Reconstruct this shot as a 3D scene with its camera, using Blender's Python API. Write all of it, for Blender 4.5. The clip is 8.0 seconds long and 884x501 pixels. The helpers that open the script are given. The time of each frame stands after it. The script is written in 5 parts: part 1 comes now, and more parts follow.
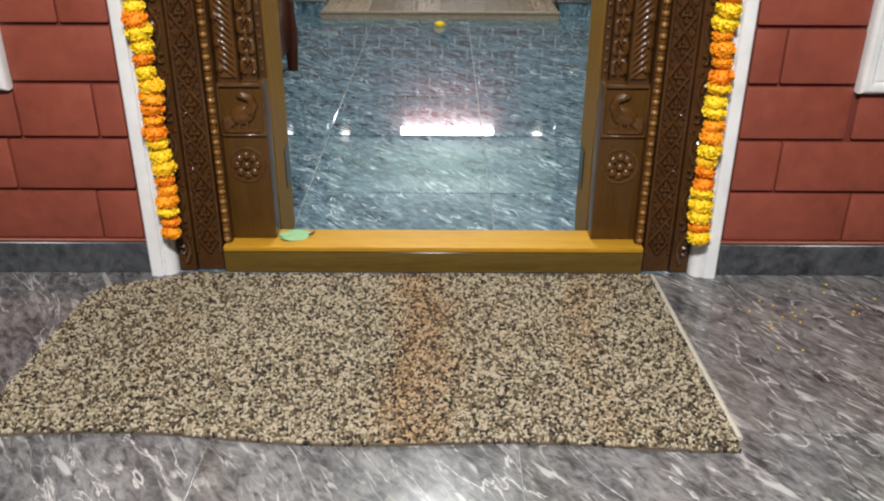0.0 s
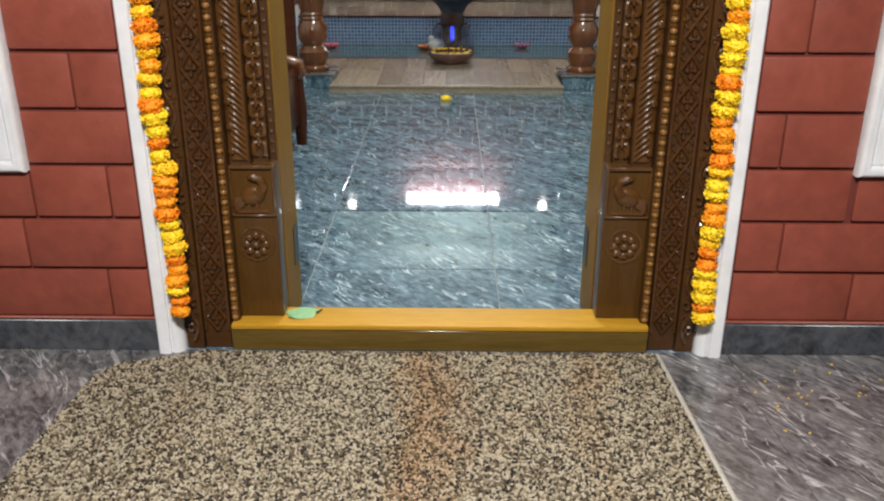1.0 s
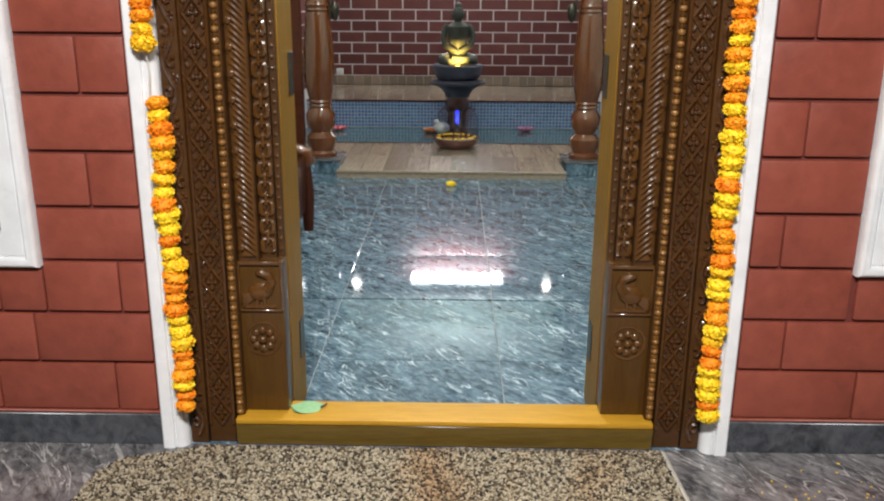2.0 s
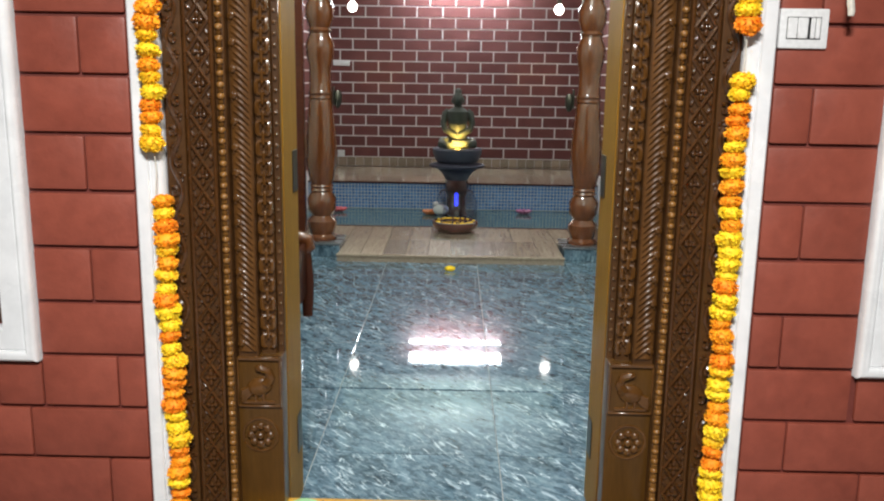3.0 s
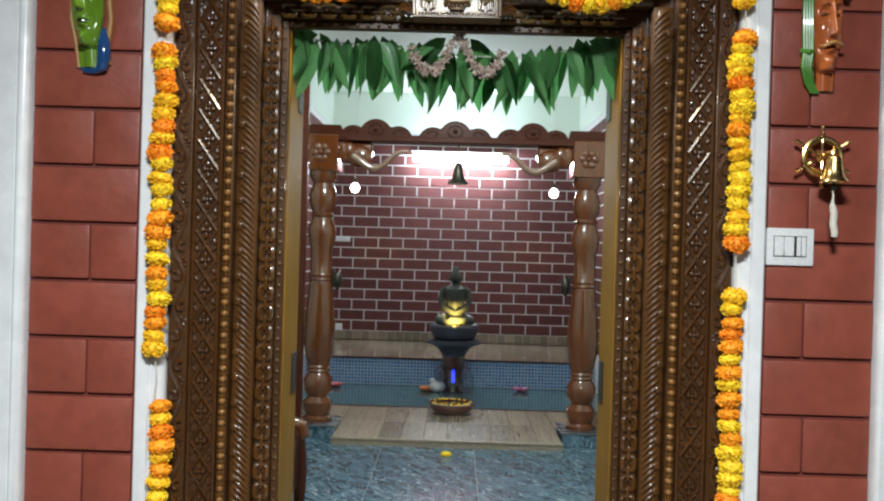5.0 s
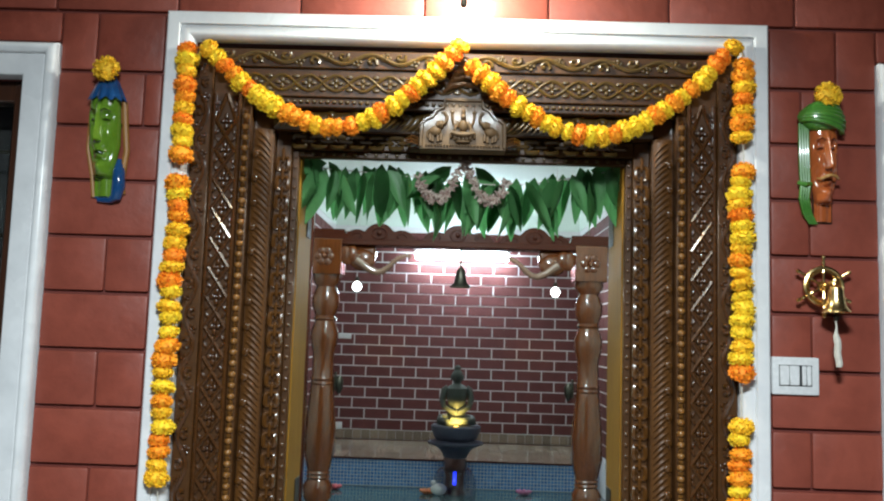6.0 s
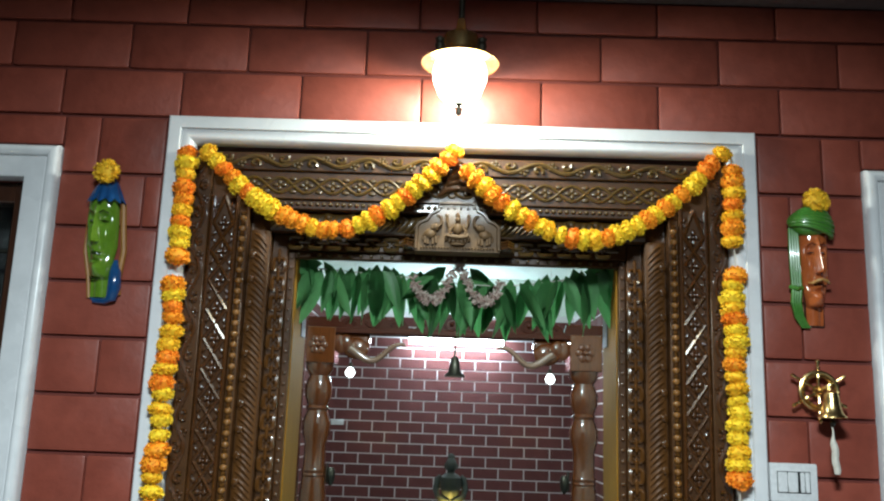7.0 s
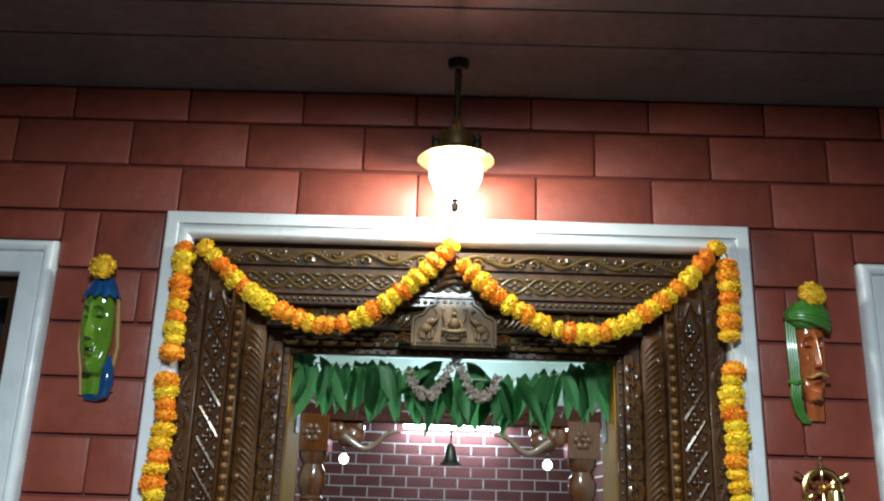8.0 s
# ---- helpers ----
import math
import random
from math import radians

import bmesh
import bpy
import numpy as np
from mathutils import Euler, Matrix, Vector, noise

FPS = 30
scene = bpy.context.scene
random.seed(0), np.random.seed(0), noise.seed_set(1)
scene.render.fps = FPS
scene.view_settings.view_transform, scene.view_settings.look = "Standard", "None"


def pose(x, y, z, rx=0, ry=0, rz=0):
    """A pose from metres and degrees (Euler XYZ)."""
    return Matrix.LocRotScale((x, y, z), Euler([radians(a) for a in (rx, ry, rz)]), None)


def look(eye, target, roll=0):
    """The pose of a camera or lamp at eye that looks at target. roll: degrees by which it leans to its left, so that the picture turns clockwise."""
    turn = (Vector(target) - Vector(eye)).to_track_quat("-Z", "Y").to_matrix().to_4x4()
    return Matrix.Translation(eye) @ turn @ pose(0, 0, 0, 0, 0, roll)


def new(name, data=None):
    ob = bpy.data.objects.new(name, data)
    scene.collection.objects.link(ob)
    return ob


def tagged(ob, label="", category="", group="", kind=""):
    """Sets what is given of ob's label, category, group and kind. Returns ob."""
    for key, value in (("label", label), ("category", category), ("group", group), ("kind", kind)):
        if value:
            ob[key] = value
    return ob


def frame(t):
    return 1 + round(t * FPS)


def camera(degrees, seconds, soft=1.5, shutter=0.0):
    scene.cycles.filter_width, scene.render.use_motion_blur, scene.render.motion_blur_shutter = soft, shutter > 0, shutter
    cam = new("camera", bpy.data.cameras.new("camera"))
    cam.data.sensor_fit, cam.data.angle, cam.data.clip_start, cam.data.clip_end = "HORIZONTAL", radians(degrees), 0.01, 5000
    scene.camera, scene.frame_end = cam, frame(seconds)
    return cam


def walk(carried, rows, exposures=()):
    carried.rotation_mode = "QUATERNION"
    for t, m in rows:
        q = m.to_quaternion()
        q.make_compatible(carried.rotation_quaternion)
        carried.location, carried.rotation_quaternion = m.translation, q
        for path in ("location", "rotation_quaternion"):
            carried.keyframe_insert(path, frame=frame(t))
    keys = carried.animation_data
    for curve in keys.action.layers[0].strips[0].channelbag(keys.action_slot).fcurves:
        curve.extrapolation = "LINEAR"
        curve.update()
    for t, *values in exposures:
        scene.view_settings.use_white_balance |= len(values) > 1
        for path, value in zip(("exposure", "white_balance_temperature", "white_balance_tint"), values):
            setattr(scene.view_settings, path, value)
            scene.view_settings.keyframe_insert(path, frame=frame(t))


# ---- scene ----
cam = camera(54.9, 8.0, soft=2.1)
PATH = [
    (0, (0.029, -2.234, 1.163), (0.026, -0.437, 0.286), 0.2),
    (0.5, (0.032, -2.234, 1.186), (0.021, -0.408, 0.372), 0.2),
    (1, (0.026, -2.239, 1.215), (0.01, -0.382, 0.474), 0.2),
    (1.5, (0.024, -2.244, 1.247), (0.0, -0.355, 0.589), 0.2),
    (2.8, (0.017, -2.254, 1.334), (-0.009, -0.302, 0.896), 0.8),
    (3, (0.016, -2.253, 1.344), (-0.009, -0.294, 0.943), 0.9),
    (3.5, (0.017, -2.255, 1.373), (-0.006, -0.28, 1.063), 1.2),
    (4, (0.014, -2.257, 1.403), (-0.007, -0.27, 1.179), 1.3),
    (4.5, (0.012, -2.263, 1.432), (-0.009, -0.267, 1.304), 1.5),
    (5.8, (-0.004, -2.284, 1.521), (-0.037, -0.291, 1.688), 1.8),
    (6, (-0.008, -2.292, 1.551), (-0.042, -0.303, 1.752), 1.8),
    (6.5, (-0.01, -2.303, 1.582), (-0.041, -0.325, 1.882), 2.0),
    (7, (-0.011, -2.31, 1.607), (-0.037, -0.349, 1.996), 2.0),
    (7.5, (-0.016, -2.315, 1.631), (-0.037, -0.374, 2.114), 1.9),
    (8, (-0.017, -2.318, 1.647), (-0.036, -0.401, 2.218), 1.8),
]
walk(cam, [(t, look(eye, target, roll)) for t, eye, target, roll in PATH],
     exposures=[(0.0, 0.15, 6500, 10), (1.5, 0.22, 6450, 11), (3.0, 0.32, 6400, 9), (3.5, 0.13, 6150, 6), (4.5, 0.03, 6050, 4), (6.0, -0.06, 5700, 0), (6.5, -0.18, 5650, -2), (8.0, -0.27, 5400, -4)])

# ---- light: a night porch, a lit hall behind the door ----
world = bpy.data.worlds.new("night")
scene.world = world
world.use_nodes = True
world.node_tree.nodes["Background"].inputs[0].default_value = (0.5, 0.55, 0.7, 1)
world.node_tree.nodes["Background"].inputs[1].default_value = 0.02


def lamp(name, kind, m, watts, colour, size=0.1, size_y=0.0):
    data = bpy.data.lights.new(name, kind)
    data.energy, data.color = watts, colour
    if kind == "AREA":
        data.shape, data.size, data.size_y = "RECTANGLE", size, size_y or size
    else:
        data.shadow_soft_size = size
    ob = new(name, data)
    ob.matrix_basis = m
    return ob


LAMP_AT = (-0.008, -0.2, 2.508)
lamp("lantern_light", "POINT", pose(*LAMP_AT), 23, (1.0, 0.92, 0.79), 0.035)
# unseen overhead fill, added to light the porch wall and floor evenly
lamp("porch_fill_light", "AREA", pose(-0.05, -2.5, 2.8), 195, (1.0, 0.98, 0.95), 0.5, 0.3)
for s in (-1, 1):
    lamp("bulb_light", "POINT", pose(s * 1.207, 8.06, 2.13), 18, (1.0, 0.95, 0.88), 0.05)
# the hall's own ceiling light, just inside the door
lamp("hall_light", "POINT", pose(0.0, 1.9, 3.1), 165, (0.97, 0.99, 1.0), 0.12)
lap = lamp("lap_light", "SPOT", look((0.05, 7.90, 0.53), (0.05, 8.2, 0.575)), 44, (1.0, 0.62, 0.13), 0.02)
lap.data.spot_size, lap.data.spot_blend = radians(66), 0.5


# ---- materials ----
def node_material(name):
    m = bpy.data.materials.new(name)
    m.use_nodes = True
    nt = m.node_tree
    return m, nt, nt.nodes["Principled BSDF"]


def ramp(nt, fac, stops, constant=False):
    r = nt.nodes.new("ShaderNodeValToRGB")
    if constant:
        r.color_ramp.interpolation = "CONSTANT"
    el = r.color_ramp.elements
    while len(el) < len(stops):
        el.new(0.5)
    for e, (p, c) in zip(el, stops):
        e.position, e.color = p, (*c, 1) if len(c) == 3 else c
    nt.links.new(fac, r.inputs[0])
    return r.outputs[0]


def coords(nt, scale=(1, 1, 1), turn=(0, 0, 0), spread=0.0):
    tc = nt.nodes.new("ShaderNodeTexCoord")
    out = tc.outputs["Object"]
    if spread:
        info = nt.nodes.new("ShaderNodeObjectInfo")
        add = nt.nodes.new("ShaderNodeVectorMath")
        add.operation = "MULTIPLY_ADD"
        comb = nt.nodes.new("ShaderNodeCombineXYZ")
        for k in range(3):
            nt.links.new(info.outputs["Random"], comb.inputs[k])
        nt.links.new(comb.outputs[0], add.inputs[0])
        add.inputs[1].default_value = (spread, spread * 1.7, spread * 0.6)
        nt.links.new(out, add.inputs[2])
        out = add.outputs[0]
    if any(turn):
        rot = nt.nodes.new("ShaderNodeMapping")
        rot.inputs["Rotation"].default_value = [radians(a) for a in turn]
        nt.links.new(out, rot.inputs[0])
        out = rot.outputs[0]
    mp = nt.nodes.new("ShaderNodeMapping")
    mp.inputs["Scale"].default_value = scale
    nt.links.new(out, mp.inputs[0])
    return mp.outputs[0]


def noise_tex(nt, vec, scale, detail=4.0, rough=0.6, distort=0.0):
    n = nt.nodes.new("ShaderNodeTexNoise")
    n.inputs["Scale"].default_value, n.inputs["Detail"].default_value = scale, detail
    n.inputs["Roughness"].default_value, n.inputs["Distortion"].default_value = rough, distort
    nt.links.new(vec, n.inputs["Vector"])
    return n.outputs["Fac"]


def mix(nt, fac, a, b, how="MIX"):
    m = nt.nodes.new("ShaderNodeMix")
    m.data_type, m.blend_type = "RGBA", how
    for value, socket in ((fac, m.inputs[0]), (a, m.inputs[6]), (b, m.inputs[7])):
        if isinstance(value, (int, float)):
            socket.default_value = value
        elif isinstance(value, tuple):
            socket.default_value = (*value, 1)
        else:
            nt.links.new(value, socket)
    return m.outputs[2]


def bump(nt, b, height, strength, distance=0.01):
    n = nt.nodes.new("ShaderNodeBump")
    n.inputs["Strength"].default_value, n.inputs["Distance"].default_value = strength, distance
    nt.links.new(height, n.inputs["Height"])
    nt.links.new(n.outputs[0], b.inputs["Normal"])


def surface(name, lo, hi, scale=8.0, rough=(0.4, 0.6), metal=0.0, fine=90.0, relief=0.15, coat=0.0, spread=0.0,
            stretch=(1, 1, 1), dist=0.002, tint=0.0, gloss=0.5):
    """A two-scale mottled surface: colour from lo to hi, fine grain in the relief."""
    m, nt, b = node_material(name)
    v = coords(nt, stretch, spread=spread)
    big = noise_tex(nt, v, scale, 5, 0.6, 0.4)
    small = noise_tex(nt, v, fine, 3, 0.6)
    c = ramp(nt, big, [(0.3, lo), (0.7, hi)])
    c = mix(nt, 0.25, c, ramp(nt, small, [(0.25, tuple(x * 0.55 for x in lo)), (0.75, tuple(min(1, x * 1.3) for x in hi))]))
    if tint:
        info = nt.nodes.new("ShaderNodeObjectInfo")
        c = mix(nt, 1.0, c, ramp(nt, info.outputs["Random"], [(0, (1 - tint,) * 3), (1, (1.0, 1.0, 1.0))]), "MULTIPLY")
    nt.links.new(c, b.inputs["Base Color"])
    r = nt.nodes.new("ShaderNodeMapRange")
    r.inputs[3].default_value, r.inputs[4].default_value = rough
    nt.links.new(big, r.inputs[0])
    nt.links.new(r.outputs[0], b.inputs["Roughness"])
    b.inputs["Metallic"].default_value, b.inputs["Specular IOR Level"].default_value = metal, gloss
    b.inputs["Coat Weight"].default_value, b.inputs["Coat Roughness"].default_value = coat, 0.07
    if relief:
        bump(nt, b, small, relief, dist)
    return m


def marble(name, dark, light, vein, rough, turn, spread, vein_at=0.62, brown=None):
    """Clouded stone with short pale strokes that all run one way."""
    m, nt, b = node_material(name)
    v = coords(nt, (1.0, 2.6, 1.0), (0, 0, turn), spread)
    cloud = noise_tex(nt, v, 4.5, 8, 0.65, 0.8)
    c = ramp(nt, cloud, [(0.33, dark), (0.66, light)])
    if brown:
        v0 = coords(nt, (1, 1, 1), (0, 0, 0), 0)
        c = mix(nt, ramp(nt, noise_tex(nt, v0, 1.5, 3), [(0.5, (0, 0, 0)), (0.75, (0.55, 0.55, 0.55))]), c, brown)
    mott = noise_tex(nt, coords(nt, (1, 2.0, 1), (0, 0, turn), spread), 24, 5, 0.65, 0.6)
    c = mix(nt, ramp(nt, mott, [(0.48, (0, 0, 0)), (0.72, (0.6, 0.6, 0.6))]), c, tuple(0.6 * x + 0.4 * y for x, y in zip(light, vein)))
    c = mix(nt, ramp(nt, mott, [(0.30, (0.75, 0.75, 0.75)), (0.47, (0, 0, 0))]), c, tuple(x * 0.4 for x in dark))
    strokes = noise_tex(nt, coords(nt, (1.0, 4.2, 1.0), (0, 0, turn), spread), 9.0, 2.5, 0.5, 0.9)
    c = mix(nt, ramp(nt, strokes, [(vein_at + 0.11, (0, 0, 0)), (vein_at + 0.2, (0.6, 0.6, 0.6))]), c, vein)
    w = noise_tex(nt, coords(nt, (1.0, 4.0, 1.0), (0, 0, turn + 6), spread), 3.0, 4, 0.5, 1.0)
    line = ramp(nt, w, [(0.488, (0, 0, 0)), (0.5, (0.9, 0.9, 0.9)), (0.512, (0, 0, 0))])
    gate = ramp(nt, noise_tex(nt, v, 6.0, 2), [(vein_at - 0.06, (0, 0, 0)), (vein_at + 0.06, (1, 1, 1))])
    c = mix(nt, mix(nt, 1.0, line, gate, "MULTIPLY"), c, vein)
    nt.links.new(c, b.inputs["Base Color"])
    b.inputs["IOR"].default_value = 1.55
    nt.links.new(ramp(nt, cloud, [(0.2, (rough * 0.7,) * 3), (0.8, (rough * 1.5,) * 3)]), b.inputs["Roughness"])
    return m


def woodgrain(name, lo, hi, rough, along="z", coat=0.5, spread=0.0, tint=0.0, gloss=0.5):
    m, nt, b = node_material(name)
    k = {"x": (0.6, 9, 9), "y": (9, 0.6, 9), "z": (9, 9, 0.6)}[along]
    v = coords(nt, k, spread=spread)
    g = noise_tex(nt, v, 4.0, 6, 0.65, 1.5)
    f = noise_tex(nt, v, 28, 3, 0.6)
    c = mix(nt, 0.3, ramp(nt, g, [(0.3, lo), (0.7, hi)]), ramp(nt, f, [(0.3, tuple(x * 0.5 for x in lo)), (0.7, hi)]))
    if tint:
        info = nt.nodes.new("ShaderNodeObjectInfo")
        c = mix(nt, 1.0, c, ramp(nt, info.outputs["Random"], [(0, (1 - tint,) * 3), (1, (1.0, 1.0, 1.0))]), "MULTIPLY")
    nt.links.new(c, b.inputs["Base Color"])
    b.inputs["Roughness"].default_value, b.inputs["Specular IOR Level"].default_value = rough, gloss
    b.inputs["Coat Weight"].default_value, b.inputs["Coat Roughness"].default_value = coat, 0.1
    bump(nt, b, f, 0.08, 0.001)
    return m


def emitter(name, colour, strength):
    m, nt, b = node_material(name)
    b.inputs["Base Color"].default_value = (*colour, 1)
    b.inputs["Emission Color"].default_value = (*colour, 1)
    b.inputs["Emission Strength"].default_value = strength
    return m


RED = surface("red_paint", (0.235, 0.053, 0.0325), (0.312, 0.0735, 0.044), 5, (0.38, 0.55), fine=22, relief=0.5, spread=5, tint=0.12, dist=0.004)
# the blocks' red paint, darkened to paint the shade in the grooves
GROOVE_SHADE = surface("shaded_red_groove", (0.13, 0.028, 0.02), (0.18, 0.038, 0.026), 7, (0.55, 0.7))
WHITE = surface("white_gloss_paint", (0.78, 0.79, 0.80), (0.84, 0.84, 0.84), 3, (0.22, 0.32), fine=12, relief=0.02)
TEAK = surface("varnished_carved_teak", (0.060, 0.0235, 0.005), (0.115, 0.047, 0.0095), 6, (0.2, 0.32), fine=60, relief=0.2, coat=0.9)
# ground boards darker than the teak: crevice shade put into their colour
GROUND = surface("shaded_carving_ground", (0.042, 0.0165, 0.004), (0.078, 0.032, 0.0072), 8, (0.36, 0.5), fine=60, relief=0.25, coat=0.2, gloss=0.35)
TEAK_SOFT = surface("worn_varnish_teak", (0.066, 0.026, 0.0055), (0.125, 0.051, 0.0105), 6, (0.4, 0.52), fine=60, relief=0.2, coat=0.05, gloss=0.35)
TEAK_DARK = surface("dark_varnished_teak", (0.042, 0.0155, 0.004), (0.082, 0.031, 0.007), 6, (0.2, 0.32), fine=60, relief=0.2, coat=0.7)
TEAK_X = woodgrain("teak_along", (0.06, 0.034, 0.007), (0.115, 0.065, 0.0135), 0.35, "x", 0.4)
TEAK_Z = woodgrain("teak_upright", (0.060, 0.026, 0.0048), (0.102, 0.046, 0.0088), 0.32, "z", 0.3, gloss=0.35)
# olive sill front, its tone also carrying the upright face's shade
SILL_X = woodgrain("olive_shaded_sill", (0.085, 0.052, 0.010), (0.165, 0.102, 0.020), 0.28, "x", 0.5)
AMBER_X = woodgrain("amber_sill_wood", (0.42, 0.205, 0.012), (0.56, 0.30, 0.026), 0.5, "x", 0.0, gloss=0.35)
AMBER_Z = woodgrain("amber_jamb_wood", (0.22, 0.104, 0.009), (0.31, 0.158, 0.016), 0.5, "z", 0.0, gloss=0.12)
GREY = marble("grey_porch_marble", (0.045, 0.044, 0.048), (0.185, 0.178, 0.182), (0.52, 0.50, 0.49), 0.15, 54, 9, 0.49, (0.20, 0.165, 0.14))
GREEN = marble("green_hall_marble", (0.026, 0.050, 0.070), (0.105, 0.165, 0.215), (0.50, 0.58, 0.65), 0.03, 50, 9, 0.52)
next(n for n in GREEN.node_tree.nodes if n.type == "BSDF_PRINCIPLED").inputs["Specular IOR Level"].default_value = 0.36
SLATE = marble("dark_skirting_stone", (0.035, 0.038, 0.045), (0.08, 0.085, 0.095), (0.2, 0.2, 0.2), 0.25, 20, 3, 0.66)
JOINT = surface("tile_joint", (0.2, 0.21, 0.21), (0.3, 0.3, 0.3), 10, (0.5, 0.7))
MINT = surface("mint_wall_paint", (0.71, 0.785, 0.69), (0.75, 0.825, 0.735), 2, (0.6, 0.75), relief=0.03)
MAROON = surface("maroon_brick_tile", (0.120, 0.043, 0.041), (0.182, 0.066, 0.061), 4, (0.5, 0.65), fine=120, relief=0.1, spread=6, tint=0.2, gloss=0.12)
POINTING = surface("white_pointing", (0.74, 0.70, 0.70), (0.82, 0.80, 0.80), 10, (0.6, 0.8))
ROSEWOOD = woodgrain("red_brown_polished_wood", (0.085, 0.023, 0.006), (0.155, 0.045, 0.011), 0.12, "z", 0.6, 3, gloss=0.45)
ROSE_X = woodgrain("red_brown_beam_wood", (0.042, 0.0105, 0.005), (0.072, 0.018, 0.008), 0.22, "x", 0.0, gloss=0.18)
PLANK = woodgrain("wood_look_tile", (0.28, 0.20, 0.135), (0.52, 0.41, 0.31), 0.2, "y", 0.2, 8, 0.45)
POLISHED = surface("mirror_polished_wood", (0.17, 0.09, 0.055), (0.24, 0.135, 0.085), 6, (0.06, 0.12), coat=1.0, relief=0.0)
CEIL = surface("glossy_brown_ceiling", (0.07, 0.052, 0.052), (0.10, 0.076, 0.075), 3, (0.2, 0.3), fine=30, relief=0.03)


# ---- mesh helpers ----
def add_box(bm, x0, x1, y0, y1, z0, z1, bevel=0.0, seg=1):
    r = bmesh.ops.create_cube(bm, size=1.0)
    vs = r["verts"]
    for v in vs:
        v.co = Vector((x0 + (v.co.x + 0.5) * (x1 - x0), y0 + (v.co.y + 0.5) * (y1 - y0), z0 + (v.co.z + 0.5) * (z1 - z0)))
    if bevel:
        es = list({e for v in vs for e in v.link_edges})
        bmesh.ops.bevel(bm, geom=es, offset=bevel, segments=seg, affect="EDGES", profile=0.6)
    return bm


def box(*a, bevel=0.0, seg=1):
    return add_box(bmesh.new(), *a, bevel=bevel, seg=seg)


def add_lathe(bm, profile, at=(0, 0, 0), seg=24, m=None):
    """Turns (radius, height) pairs round the upright axis."""
    rings = []
    for r, z in profile:
        ring = []
        for k in range(seg):
            a = 2 * math.pi * k / seg
            p = Vector((r * math.cos(a), r * math.sin(a), z))
            if m is not None:
                p = m @ p
            ring.append(bm.verts.new(p + Vector(at)))
        rings.append(ring)
    for a, b in zip(rings, rings[1:]):
        for k in range(seg):
            bm.faces.new((a[k], a[(k + 1) % seg], b[(k + 1) % seg], b[k]))
    bm.faces.new(rings[0][::-1])
    bm.faces.new(rings[-1])
    return bm


def lathe(profile, at=(0, 0, 0), seg=24, m=None):
    return add_lathe(bmesh.new(), profile, at, seg, m)


def add_tube(bm, pts, radius, seg=8, taper=None):
    """A round bar along the points; taper gives a factor for each."""
    pts = [Vector(p) for p in pts]
    rings = []
    side = None
    for i, p in enumerate(pts):
        t = (pts[min(i + 1, len(pts) - 1)] - pts[max(i - 1, 0)]).normalized()
        ref = side if side is not None else (Vector((0, 0, 1)) if abs(t.z) < 0.9 else Vector((1, 0, 0)))
        n = (ref - t * ref.dot(t)).normalized()
        side = n
        b = t.cross(n)
        r = radius * (taper[i] if taper else 1.0)
        rings.append([bm.verts.new(p + r * (math.cos(2 * math.pi * k / seg) * n + math.sin(2 * math.pi * k / seg) * b)) for k in range(seg)])
    for a, b in zip(rings, rings[1:]):
        for k in range(seg):
            bm.faces.new((a[k], a[(k + 1) % seg], b[(k + 1) % seg], b[k]))
    bm.faces.new(rings[0][::-1])
    bm.faces.new(rings[-1])
    return bm


def add_ball(bm, at, r, seg=8, rings=6, m=None):
    """A squashed ball: r is a radius or three."""
    rx, ry, rz = (r, r, r) if isinstance(r, (int, float)) else r
    mm = Matrix.Translation(at) @ (m or Matrix()) @ Matrix.Diagonal((rx, ry, rz, 1))
    bmesh.ops.create_uvsphere(bm, u_segments=seg, v_segments=rings, radius=1.0, matrix=mm)
    return bm


def mesh_of(name, bm, material, smooth=True):
    bmesh.ops.recalc_face_normals(bm, faces=bm.faces)
    me = bpy.data.meshes.new(name)
    bm.to_mesh(me)
    bm.free()
    me.materials.append(material)
    if smooth:
        for p in me.polygons:
            p.use_smooth = True
        me.set_sharp_from_angle(angle=radians(38))
    return me


def part(name, bm, material, parent, label=""):
    """Links a bmesh, drawn in world metres, as one mesh under a thing or a part."""
    ob = new(name, mesh_of(name, bm, material))
    ob.parent = parent
    if parent.type == "EMPTY":
        ob.matrix_parent_inverse = parent.matrix_basis.inverted()
    if label:
        ob["label"] = label
    return ob


def thing(name, at, label, category, group="", kind=""):
    ob = new(name)
    ob.empty_display_size = 0.05
    ob.matrix_basis = Matrix.Translation(at)
    return tagged(ob, label, category, group, kind)


def structure(name, bm, material, label, category):
    return tagged(new(name, mesh_of(name, bm, material)), label, category, "", "structure")


def piece(name, me, parent, at, m=None):
    ob = new(name, me)
    ob.parent = parent
    ob.matrix_basis = Matrix.Translation(at) @ (m or Matrix())
    if parent.type == "EMPTY":
        ob.matrix_parent_inverse = parent.matrix_basis.inverted()
    return ob


